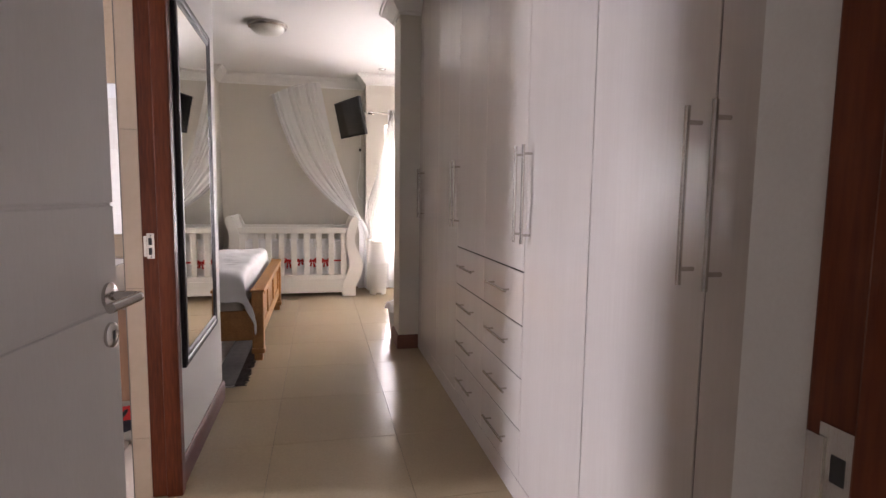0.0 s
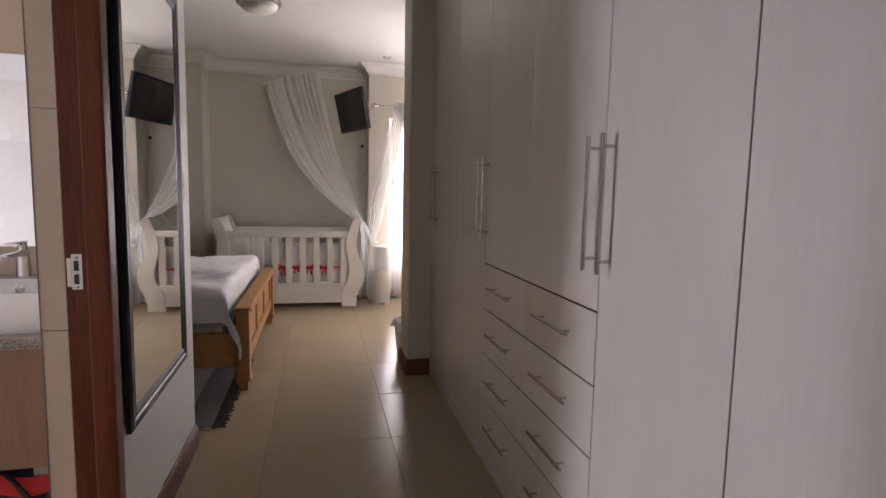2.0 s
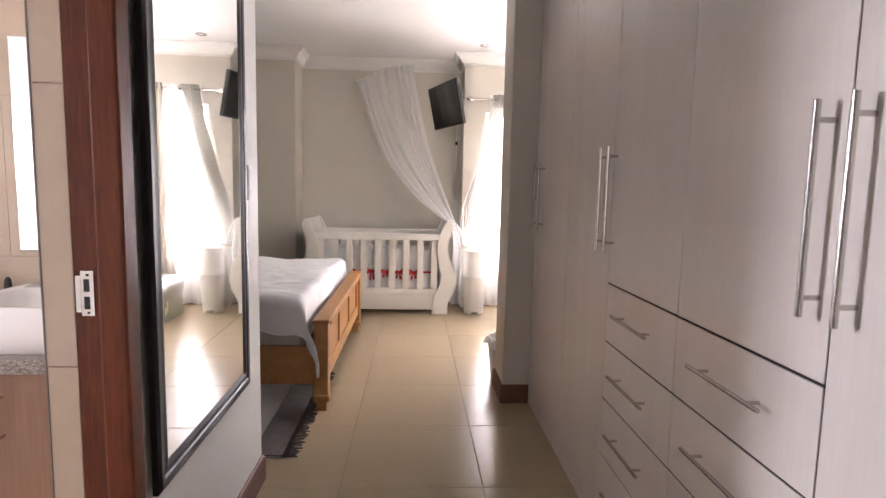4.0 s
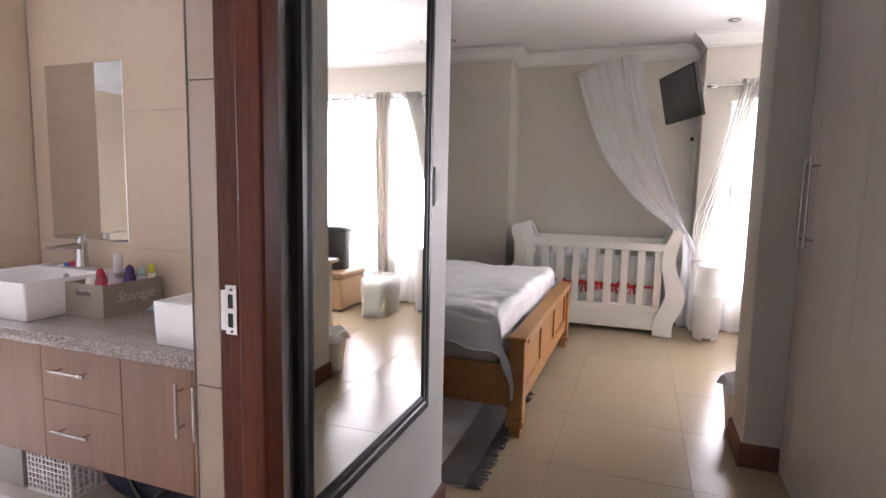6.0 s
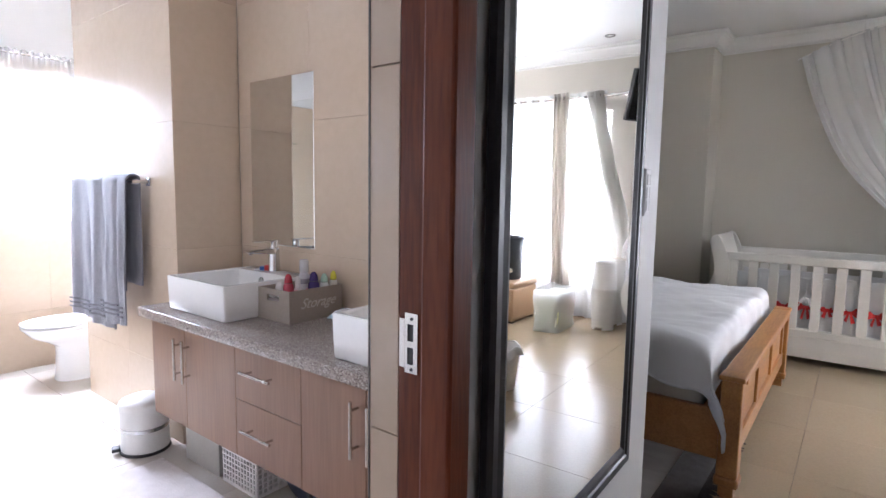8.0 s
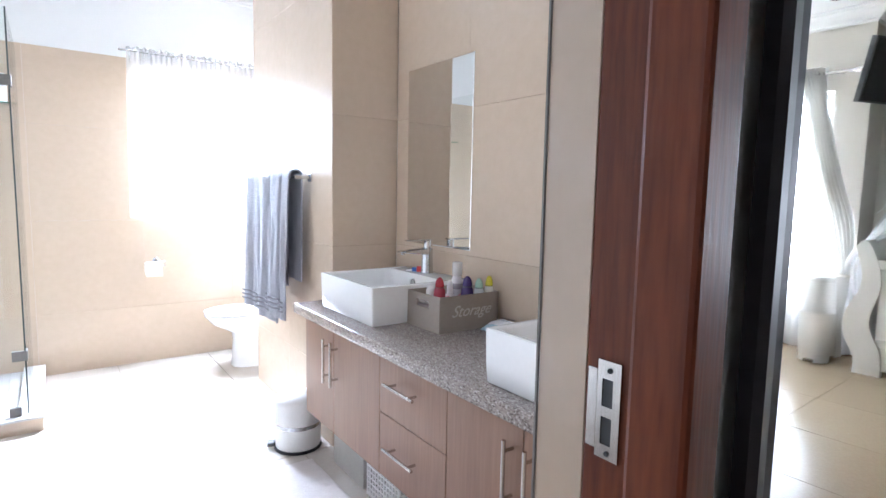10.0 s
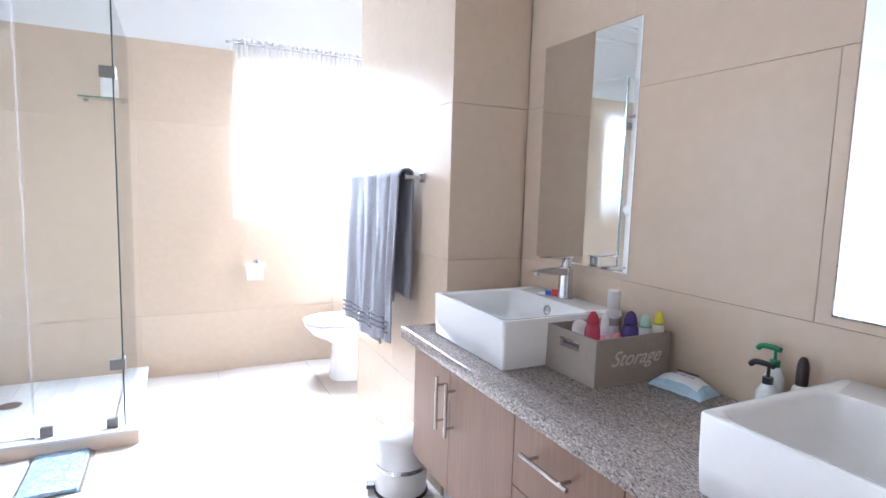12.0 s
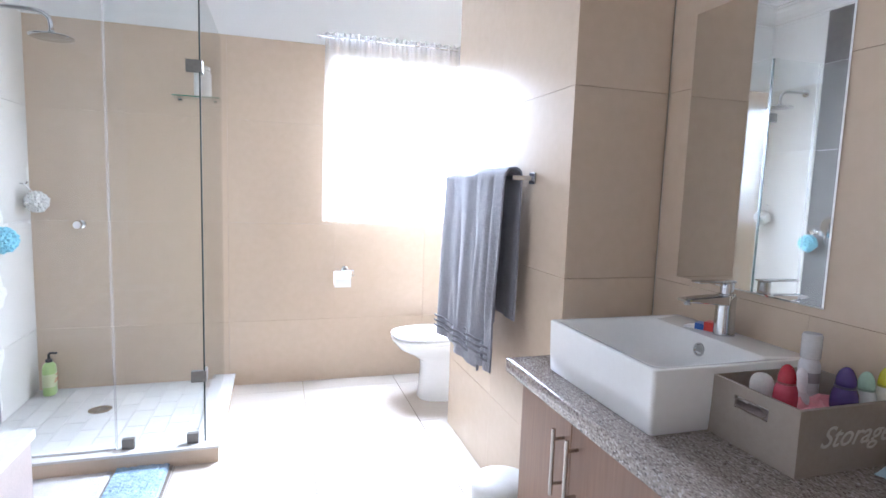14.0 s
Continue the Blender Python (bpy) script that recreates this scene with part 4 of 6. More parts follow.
for (x0, x1, y0, y1, z0, z1, c) in ((-0.123, -0.116, -0.20, -0.04, 0.05, 0.20, (0.72, 0.72, 0.40)), (-0.123, -0.116, 0.0, 0.18, 0.16, 0.33, (0.80, 0.62, 0.62)), (-0.02, 0.06, -0.239, -0.231, 0.06, 0.30, (0.60, 0.74, 0.66))):
    part("folded_cloth", box(x0, x1, y0, y1, z0, z1, 0.003), plain("pastel_cloth", c, 0.8), bg)
def bag_film(u, v):
    c, k = math.cos(u * 6.283), math.sin(u * 6.283)
    cr = 1 + 0.05 * math.sin(u * 25 + v * 6) + 0.03 * noise.noise((u * 20, v * 6, 3))
    return (0.135 * math.copysign(abs(c) ** 0.4, c) * cr, 0.255 * math.copysign(abs(k) ** 0.4, k) * cr, lerp(0.0, 0.405, v) + 0.012 * math.sin(u * 19) * v)


part("film", sheet(bag_film, 80, 12), cloth("clear_plastic_film", (0.9, 0.9, 0.9), 0.6, 0.4, 0.2), bg, "crinkled clear plastic", True)

dk = thing("desk", (1.03, 6.13, 0), "cream painted wooden desk with turned drawer knob", "desk")
part("top", box(-0.02, 0.62, -0.66, 0.02, 0.715, 0.745, 0.006), "deskpaint", dk)
part("apron", box(0.02, 0.58, -0.62, -0.02, 0.60, 0.715, 0.003), "deskpaint", dk)
part("drawer", box(0.008, 0.020, -0.52, -0.12, 0.615, 0.705, 0.003), "deskpaint", dk)
part("knob", lathe([(0, 0), (0.008, 0), (0.007, 0.008), (0.015, 0.014), (0.015, 0.02), (0, 0.024)], 14), "pine", dk).matrix_basis = pose(0.008, -0.32, 0.66, 0, -90, 0)
for x in (0.02, 0.53):
    for y in (-0.63, -0.06):
        part("leg", box(x, x + 0.05, y, y + 0.05, 0, 0.60, 0.006), "deskpaint", dk)

wb = thing("waste_bin", (0.80, 5.615, 0), "white plastic waste bin lined with a crumpled bag", "bin")
part("pail", lathe([(0, 0), (0.095, 0), (0.098, 0.005), (0.128, 0.27), (0.131, 0.29), (0.126, 0.292), (0.118, 0.26), (0.09, 0.02), (0, 0.02)], 28), "whiteplastic", wb, "", True)
part("liner", sheet(lambda u, v: ((0.120 + 0.025 * v + 0.014 * math.sin(u * 44) * v) * math.cos(u * 6.283), (0.120 + 0.025 * v + 0.014 * math.sin(u * 44) * v) * math.sin(u * 6.283), 0.292 + 0.02 * math.sin(v * 3.1) - 0.055 * v + 0.012 * math.sin(u * 27)), 90, 8), "linen", wb, "crumpled white bin liner", True)

# ---- bathroom: vanity ----
VZ = 0.766
VF = 3.598      # cabinet fronts


def front_bar(length, parent, at, upright):
    bm = bmesh.new()
    h, st, r = length / 2, 0.034, 0.006
    if upright:
        tube([(0, -st, -h), (0, -st, h)], r, 12, bm)
        ends = [(0, 0, -h * 0.68), (0, 0, h * 0.68)]
    else:
        tube([(-h, -st, 0), (h, -st, 0)], r, 12, bm)
        ends = [(-h * 0.68, 0, 0), (h * 0.68, 0, 0)]
    for p in ends:
        tube([p, (p[0], -st, p[2])], r * 0.8, 8, bm)
    ob = part("handle", bm, "steel", parent, "brushed steel bar handle")
    ob.matrix_basis = pose(*at)


def vanity(x0, x1, doors=(), drawers=(), handles=(), label=""):
    e = thing("vanity_cabinet", (x0, VF, 0.25), label, "cabinet", 0, "vanity units under the granite top")
    w = x1 - x0
    part("body", box(0.002, w - 0.002, 0.020, 0.515, 0.002, 0.475), "vanwood", e)
    # near-black backing and strips paint the shade between the vanity fronts
    gl = box(0.004, w - 0.004, 0.0185, 0.0197, 0.004, 0.474)
    for d in doors:
        box(max(0.0, d - x0 - 0.0012), min(w, d - x0 + 0.0012), 0.003, 0.0183, 0.002, 0.470, bm=gl)
    for z in drawers[1:]:
        box(0.004, w - 0.004, 0.003, 0.0183, z - 0.2512, z - 0.2488, bm=gl)
    part("gap_liner", gl, "gapshade", e)
    for (a, b), hx in zip(zip(doors, doors[1:]), handles):
        d = part("door", box(a - x0 + 0.0015, b - x0 - 0.0015, 0, 0.018, 0.0, 0.472, 0.0012, 1), "vanwood", e)
        front_bar(0.19, d, (hx - x0, 0, 0.318), True)
    for a, b in zip(drawers, drawers[1:]):
        d = part("drawer", box(0.0015, w - 0.0015, 0, 0.018, a - 0.25 + 0.0015, b - 0.25 - 0.0015, 0.0012, 1), "vanwood", e)
        front_bar(0.19, d, (w / 2 - 0.03, 0, (a + b) / 2 - 0.25 + 0.015), False)
    return e


vanity(-2.66, -1.957, (-2.66, -2.352, -1.957), (), (-2.388, -2.316), "brown wood-grain vanity cabinet with two doors")
vanity(-1.957, -1.542, (), (0.25, 0.490, 0.722), (), "brown wood-grain vanity cabinet with two drawers")
vanity(-1.542, -0.84, (-1.542, -1.215, -0.84), (), (-1.252, -1.176), "brown wood-grain vanity cabinet with two doors")
vf = part("vanity_filler", box(-0.838, BX - 0.008, VF, VF + 0.5, 0.25, 0.722), "vanwood")
tagged(vf, "brown wood-grain filler panel between cabinet and wall", "panel")
ct = thing("countertop", (0, 0, 0), "polished speckled brown-grey granite vanity top", "countertop")
part("slab", box(-2.700, BX - 0.006, 3.5605, 4.116, 0.7255, VZ, 0.002), "granite", ct)
part("front_edge", box(-2.705, BX - 0.006, 3.555, 3.560, 0.721, VZ - 0.0005, 0.003, 3), "granite", ct, "rounded polished granite edge", True)
part("side_edge", box(-2.705, -2.7005, 3.5605, 4.116, 0.721, VZ - 0.0005, 0.002), "granite", ct)
sp = part("support_pier", box(-2.575, -2.275, 3.70, 4.116, 0, 0.2495, 0.003), plain("grey_pier_tile", (0.42, 0.40, 0.36), 0.4))
tagged(sp, "grey tiled support pier under the vanity", "support")
copy_thing(sp, pose(1.55, 0, 0))


def basin(x0, y0, w, d, label, tap_x=0.01):
    e = thing("wash_basin", (x0, y0, VZ + 0.0005), label, "basin", 0, "vessel basins on the vanity")
    h, n = 0.155, 5

    def rrect(ax, bx, ay, by, r, z):
        pts = []
        for cx, cy, a0 in ((bx - r, by - r, 0), (ax + r, by - r, 90), (ax + r, ay + r, 180), (bx - r, ay + r, 270)):
            for k in range(n + 1):
                a = radians(a0 + 90 * k / n)
                pts.append((cx + r * math.cos(a), cy + r * math.sin(a), z))
        return pts
    bm = bmesh.new()
    deck = 0.125
    rows = [rrect(0.008, w - 0.008, 0.008, d - 0.008, 0.010, 0), rrect(0.005, w - 0.005, 0.005, d - 0.005, 0.010, 0.004), rrect(0.002, w - 0.002, 0.002, d - 0.002, 0.010, 0.06), rrect(0, w, 0, d, 0.010, h - 0.005), rrect(0.0015, w - 0.0015, 0.0015, d - 0.0015, 0.010, h - 0.001), rrect(0.005, w - 0.005, 0.005, d - 0.005, 0.009, h),
            rrect(0.019, w - 0.019, 0.019, d - deck + 0.004, 0.03, h - 0.001), rrect(0.026, w - 0.026, 0.026, d - deck - 0.002, 0.04, h - 0.010), rrect(0.040, w - 0.040, 0.045, d - deck - 0.012, 0.05, h - 0.075), rrect(0.085, w - 0.085, 0.10, d - deck - 0.05, 0.05, h - 0.108), rrect(0.19, w - 0.19, 0.14, d - deck - 0.11, 0.03, h - 0.114)]
    rings = [[bm.verts.new(p) for p in r] for r in rows]
    for a, b in zip(rings, rings[1:]):
        for i in range(len(a)):
            bm.faces.new((a[i], a[(i + 1) % len(a)], b[(i + 1) % len(b)], b[i]))
    bm.faces.new(rings[0][::-1])
    bm.faces.new(rings[-1])
    part("bowl", bm, "porcelain", e, "glossy white porcelain", True)
    ov = part("overflow_ring", lathe([(0, 0.001), (0.013, 0.001), (0.015, 0.004), (0.019, 0.004), (0.020, 0)], 20), "chrome", e, "chrome overflow ring", True)
    ov.matrix_basis = pose(w / 2, d - deck - 0.006, h - 0.042, 82, 0, 0)
    part("drain", lathe([(0, 0.003), (0.02, 0.003), (0.026, 0.001), (0.027, -0.002)], 20, (w / 2, 0.20, h - 0.114)), "chrome", e, "", True)
    tap = thing("basin_tap", (x0 + w / 2 + tap_x, y0 + d - 0.062, VZ + h), "chrome single-lever basin tap on the basin rim", "tap", 0, "basin taps")
    part("body", lathe([(0, 0), (0.029, 0), (0.0295, 0.004), (0.0285, 0.010), (0.0255, 0.085), (0.0265, 0.112), (0.024, 0.118), (0, 0.118)], 28), "chrome", tap, "", True)
    bm = bmesh.new()
    rings = []
    for y, w2, z0, z1 in ((-0.004, 0.0235, 0.086, 0.116), (-0.05, 0.0225, 0.092, 0.1145), (-0.10, 0.021, 0.097, 0.112), (-0.148, 0.019, 0.101, 0.109), (-0.152, 0.017, 0.102, 0.108)):
        rings.append([bm.verts.new(p) for p in ((-w2, y, z0 + 0.003), (-w2 + 0.004, y, z0), (w2 - 0.004, y, z0), (w2, y, z0 + 0.003), (w2, y, z1 - 0.002), (w2 - 0.003, y, z1), (-w2 + 0.003, y, z1), (-w2, y, z1 - 0.002))])
    for q0, q1 in zip(rings, rings[1:]):
        for i in range(8):
            bm.faces.new((q0[i], q0[(i + 1) % 8], q1[(i + 1) % 8], q1[i]))
    bm.faces.new(rings[0])
    bm.faces.new(rings[-1])
    part("spout", bm, "chrome", tap, "", True)
    part("aerator", lathe([(0, -0.004), (0.009, -0.004), (0.010, 0), (0.010, 0.008)], 14, (0, -0.132, 0.096)), "chrome", tap, "", True)
    part("cartridge", lathe([(0.0175, 0.1185), (0.0175, 0.148), (0.015, 0.151), (0, 0.151)], 24), "chrome", tap, "", True)
    part("lever", box(-0.017, 0.017, -0.112, 0.018, 0.1515, 0.157, 0.0025, 2), "chrome", tap, "", True)
    return e


basin(-2.575, 3.635, 0.485, 0.475, "square white porcelain vessel basin on the granite top")
basin(-1.395, 3.612, 0.485, 0.475, "square white porcelain vessel basin beside the door", -0.015)

for x0, x1 in ((-2.605, -2.092), (-1.456, -0.955)):
    e = thing("vanity_mirror", (x0, 4.119, 1.043), "frameless rectangular mirror on the tiled wall", "mirror", 0, "mirrors above the basins")
    w, h = x1 - x0, 0.84
    bm = bmesh.new()
    bkv = [bm.verts.new(p) for p in ((0, 0, 0), (w, 0, 0), (w, 0, h), (0, 0, h))]
    md = [bm.verts.new(p) for p in ((0, -0.003, 0), (w, -0.003, 0), (w, -0.003, h), (0, -0.003, h))]
    ft = [bm.verts.new(p) for p in ((0.004, -0.005, 0.004), (w - 0.004, -0.005, 0.004), (w - 0.004, -0.005, h - 0.004), (0.004, -0.005, h - 0.004))]
    for a, b in ((bkv, md), (md, ft)):
        for i in range(4):
            bm.faces.new((a[i], a[(i + 1) % 4], b[(i + 1) % 4], b[i]))
    bm.faces.new(ft)
    part("mirror_glass", bm, "mirror", e)
    part("backing", box(0.001, w - 0.001, -0.0005, 0.0008, 0.001, h - 0.001), "blackplastic", e)

# ---- bathroom: things on the vanity ----
bx = thing("storage_box", (-2.098, 3.80, VZ + 0.0005), "open taupe wooden box lettered Storage, full of toiletries", "box")
BWX, BDY, BHZ = 0.226, 0.29, 0.137
part("base", box(0, BWX, 0, BDY, 0, 0.008), "taupe", bx)
fb = bmesh.new()
for s in ((0, BWX, 0, 0.008, 0.008, 0.085), (0, BWX, 0, 0.008, 0.112, BHZ), (0, 0.070, 0, 0.008, 0.085, 0.112), (BWX - 0.070, BWX, 0, 0.008, 0.085, 0.112)):
    box(*s, bm=fb)
fp = part("front_board", fb, "taupe", bx, "taupe board with a slotted grip")
part("grip_edge", tube([(0.072 + 0.082 * (0.5 - 0.5 * math.cos(a)) * 1.0, -0.0015, 0.0985 + 0.0135 * math.sin(a)) for a in [k * math.pi / 12 for k in range(25)]], 0.0012, 6, None, False), "taupe", fp)
part("back_board", box(0, BWX, BDY - 0.008, BDY, 0.008, BHZ), "taupe", bx)
part("side_board", box(0, 0.008, 0.008, BDY - 0.008, 0.008, BHZ), "taupe", bx)
sb = part("side_board", box(BWX - 0.008, BWX, 0.008, BDY - 0.008, 0.008, BHZ), "taupe", bx)
tx = bpy.data.curves.new("lettering", "FONT")
tx.body, tx.size, tx.shear, tx.extrude, tx.align_x, tx.align_y = "Storage", 0.062, 0.5, 0.0006, "CENTER", "CENTER"
tx.materials.append(plain("pale_lettering", (0.62, 0.57, 0.52), 0.6))
to = new("lettering", tx)
to.parent = sb
to.matrix_basis = Matrix(((0, 0, 1, BWX + 0.0008), (1, 0, 0, 0.150), (0, 1, 0, 0.075), (0, 0, 0, 1)))
tagged(to, "pale script lettering")


def bottle(name, at, r, h, col, cap, label, capr=0.6, caph=0.25, sy=1.0, rx=0, ry=0):
    e = thing(name, at, label, "bottle", 0, "toiletries on the vanity")
    e.matrix_basis = pose(*at, rx, ry, 0)
    b = h * (1 - caph)
    part("body", lathe([(0, 0), (r * 0.94, 0), (r, 0.004), (r, b * 0.82), (r * 0.9, b * 0.93), (r * capr * 1.0, b), (0, b)], 20, sy=sy), plain(name + "_body", col), e, "", True)
    part("cap", lathe([(0, b), (r * capr * 1.04, b + 0.0005), (r * capr * 1.06, lerp(b, h, 0.45)), (r * capr * 0.98, lerp(b, h, 0.68)), (r * capr * 0.80, lerp(b, h, 0.85)), (r * capr * 0.5, lerp(b, h, 0.96)), (0, h)], 20, sy=sy), plain(name + "_cap", cap), e, "", True)
    return e


BZ = VZ + 0.009


def roll_on(at, r, h, body, dome, label, waist=1.0):
    """A roll-on: bulged body, a collar and a round dome cap."""
    e = thing("roll_on_bottle", at, label, "bottle", 0, "toiletries on the vanity")
    b = h * 0.78
    part("body", lathe([(0, 0), (r * 0.9, 0), (r, 0.006), (r * waist, b * 0.5), (r * 1.02, b * 0.80), (r * 0.96, b * 0.92), (r * 0.78, b), (0, b)], 22), plain("roll_on_body", body, 0.25), e, "", True)
    part("collar", lathe([(r * 0.76, b + 0.0003), (r * 0.80, b + 0.001), (r * 0.80, b + 0.004), (r * 0.76, b + 0.005)], 22), plain("roll_on_collar", tuple(c * 0.5 for c in dome), 0.3), e, "", True)
    part("dome_cap", lathe([(r * 0.74, b + 0.005)] + [(r * 0.77 * math.cos(k * math.pi / 16), b + 0.006 + (h - b - 0.006) * math.sin(k * math.pi / 16)) for k in range(8)] + [(0, h)], 22), plain("roll_on_dome", dome, 0.25), e, "", True)


roll_on((-1.960, 3.862, BZ), 0.023, 0.190, (0.46, 0.06, 0.10), (0.40, 0.025, 0.045), "red roll-on deodorant bottle in the storage box", 0.93)
roll_on((-1.905, 3.955, BZ), 0.025, 0.196, (0.06, 0.035, 0.17), (0.055, 0.03, 0.16), "dark purple roll-on deodorant in the storage box", 0.85)
roll_on((-1.906, 4.015, BZ), 0.021, 0.182, (0.74, 0.78, 0.78), (0.50, 0.72, 0.60), "white bottle with a pale green dome in the storage box", 1.05)
roll_on((-1.899, 4.062, BZ), 0.019, 0.190, (0.78, 0.76, 0.66), (0.72, 0.66, 0.05), "white bottle with a yellow dome in the storage box", 1.1)
sc_ = thing("spray_can", (-2.010, 3.985, BZ), "grey aerosol can with a clear cap in the storage box", "bottle", 0, "toiletries on the vanity")
part("can", lathe([(0, 0), (0.021, 0), (0.022, 0.004), (0.022, 0.165), (0.017, 0.180), (0, 0.180)], 22), plain("can_grey", (0.66, 0.65, 0.68), 0.3), sc_, "", True)
part("printed_band", lathe([(0.0222, 0.128), (0.0225, 0.129), (0.0225, 0.150), (0.0222, 0.151)], 22), plain("can_print", (0.34, 0.32, 0.36), 0.4), sc_, "dark printed band", True)
part("cap", lathe([(0.0175, 0.1803), (0.020, 0.182), (0.0205, 0.232), (0.018, 0.237), (0, 0.238)], 22), plain("can_cap", (0.62, 0.61, 0.62), 0.2), sc_, "clear plastic cap", True)
bottle("lotion_bottle", (-1.978, 3.925, BZ), 0.019, 0.172, (0.80, 0.76, 0.78), (0.82, 0.80, 0.82), "white lotion bottle in the storage box", 0.6, 0.3)
bottle("cream_tube", (-2.03, 3.875, BZ), 0.024, 0.146, (0.80, 0.76, 0.74), (0.82, 0.80, 0.78), "white cream tub in the storage box", 0.95, 0.3)
pk = thing("toiletry_packet", (-1.93, 3.895, BZ), "crumpled pink and white packets in the storage box", "packet")
part("wrapper", sheet(lambda u, v: (lerp(-0.06, 0.035, u), lerp(-0.05, 0.10, v), 0.098 + 0.022 * noise.noise((u * 5, v * 5, 2)) + 0.01 * math.sin(u * 9)), 12, 14, 0.006), plain("pink_wrapper", (0.80, 0.32, 0.38), 0.4), pk)
part("wrapper", sheet(lambda u, v: (lerp(-0.13, -0.04, u), lerp(-0.06, 0.12, v), 0.092 + 0.026 * noise.noise((u * 5, v * 5, 8))), 12, 14, 0.006), plain("white_wrapper", (0.82, 0.78, 0.76), 0.4), pk)
part("filling", box(-0.15, 0.03, -0.07, 0.14, 0.0, 0.075, 0.01), plain("packed_toiletries", (0.5, 0.42, 0.42), 0.7), pk)

wp = thing("wipes_packet", (-1.775, 4.040, VZ + 0.0005), "blue and white soft packet of wet wipes", "packet", 8)
part("pouch", sheet(lambda u, v: (lerp(-0.080, 0.080, u), lerp(-0.050, 0.050, v), 0.002 + 0.040 * (max(0, math.sin(u * math.pi)) ** 0.45) * (max(0, math.sin(v * math.pi)) ** 0.5) + 0.0006 * math.sin(u * 17)), 34, 16, 0.003), plain("blue_wrapper", (0.42, 0.58, 0.68), 0.28), wp, "", True)
part("flap", sheet(lambda u, v: (lerp(-0.058, 0.060, u), lerp(-0.036, 0.036, v), 0.0045 + 0.040 * (math.sin(lerp(0.14, 0.875, u) * math.pi) ** 0.45) * (math.sin(lerp(0.14, 0.86, v) * math.pi) ** 0.5) + 0.0012 * math.sin(u * 11 + v * 7)), 20, 12, 0.001), plain("white_flap", (0.80, 0.80, 0.82), 0.35), wp, "white printed top", True)
part("opening_tab", box(-0.030, 0.034, 0.010, 0.018, 0.0462, 0.0468), plain("dark_tab", (0.08, 0.07, 0.08), 0.5), wp)
for i, x in enumerate((-0.03, -0.005, 0.02)):
    part("print_bar", box(x, x + 0.018, -0.02, -0.012, 0.0462, 0.0468), plain("print_grey", (0.35, 0.40, 0.45), 0.5), wp)


def pump(at, body, head, label, r=0.027, h=0.125, rz=0):
    e = thing("soap_dispenser", at, label, "dispenser", rz, "soap dispensers behind the basin")
    part("body", lathe([(0, 0), (r, 0), (r * 1.03, 0.005), (r, h * 0.8), (r * 0.55, h), (0, h)], 20), plain("soap_body", body, 0.25), e, "", True)
    part("collar", lathe([(0, h), (r * 0.5, h), (r * 0.5, h + 0.016), (0, h + 0.016)], 14), plain("soap_collar", head), e, "", True)
    part("stem", tube([(0, 0, h + 0.016), (0, 0, h + 0.040)], 0.004, 8), plain("soap_stem", head), e)
    part("nozzle", tube([curve_at([(0.012, 0, h + 0.044), (-0.01, 0, h + 0.046), (-0.035, 0, h + 0.044), (-0.046, 0, h + 0.034)], i / 10) for i in range(11)], 0.007, 8), plain("soap_nozzle", head), e, "", True)


pump((-1.552, 4.080, VZ + 0.0005), (0.75, 0.78, 0.74), (0.02, 0.25, 0.10), "white soap bottle with a green pump", 0.024, 0.132)
pump((-1.528, 4.020, VZ + 0.0005), (0.70, 0.72, 0.70), (0.02, 0.02, 0.022), "clear soap bottle with a black pump", 0.024, 0.105)
bottle("spray_bottle", (-1.488, 4.085, VZ + 0.0005), 0.021, 0.175, (0.70, 0.68, 0.64), (0.035, 0.02, 0.02), "pale bottle with a black cap behind the basin", 0.62, 0.4)
tp = thing("toothpaste_tube", (-2.385, 4.035, VZ + 0.1565), "red, white and blue toothpaste tube beside the tap", "tube", 25)
part("tube", prism([(-0.05, 0.0), (0.035, 0.0), (0.035, 0.026), (-0.05, 0.004)], "y", -0.016, 0.016), plain("tube_white", (0.82, 0.82, 0.84), 0.3), tp)
part("stripe", box(-0.018, 0.008, -0.0168, 0.0168, 0.0005, 0.0185), plain("tube_blue", (0.05, 0.14, 0.50), 0.3), tp)
part("stripe", box(0.008, 0.036, -0.0168, 0.0168, 0.0005, 0.0262), plain("tube_red", (0.65, 0.05, 0.04), 0.3), tp)
part("cap", lathe([(0, 0), (0.011, 0), (0.010, 0.02), (0, 0.02)], 12), plain("tube_cap", (0.8, 0.8, 0.8)), tp).matrix_basis = pose(0.036, 0, 0.013, 0, 90, 0)

# ---- bathroom: under the vanity ----
bs = thing("plastic_basket", (-2.245, 3.70, 0), "white perforated plastic basket under the vanity", "basket")
KX, KY, KH = 0.265, 0.30, 0.215


def grid(w, h, cols, rows, t=0.004, rim=0.012):
    bm = bmesh.new()
    gw, gh = (w - rim) / cols, (h - 2 * rim) / rows
    for i in range(cols + 1):
        c = 0.5 * rim + i * gw
        box(c - 0.0035, c + 0.0035, 0, t, rim, h - rim, bm=bm)
    for j in range(rows + 1):
        c = rim + j * gh
        box(0, w, 0.0005, t - 0.0005, c - 0.0035, c + 0.0035, bm=bm)
    box(0, w, -0.001, t + 0.001, 0, rim, bm=bm)
    box(0, w, -0.003, t + 0.003, h - rim, h, bm=bm)
    return bm


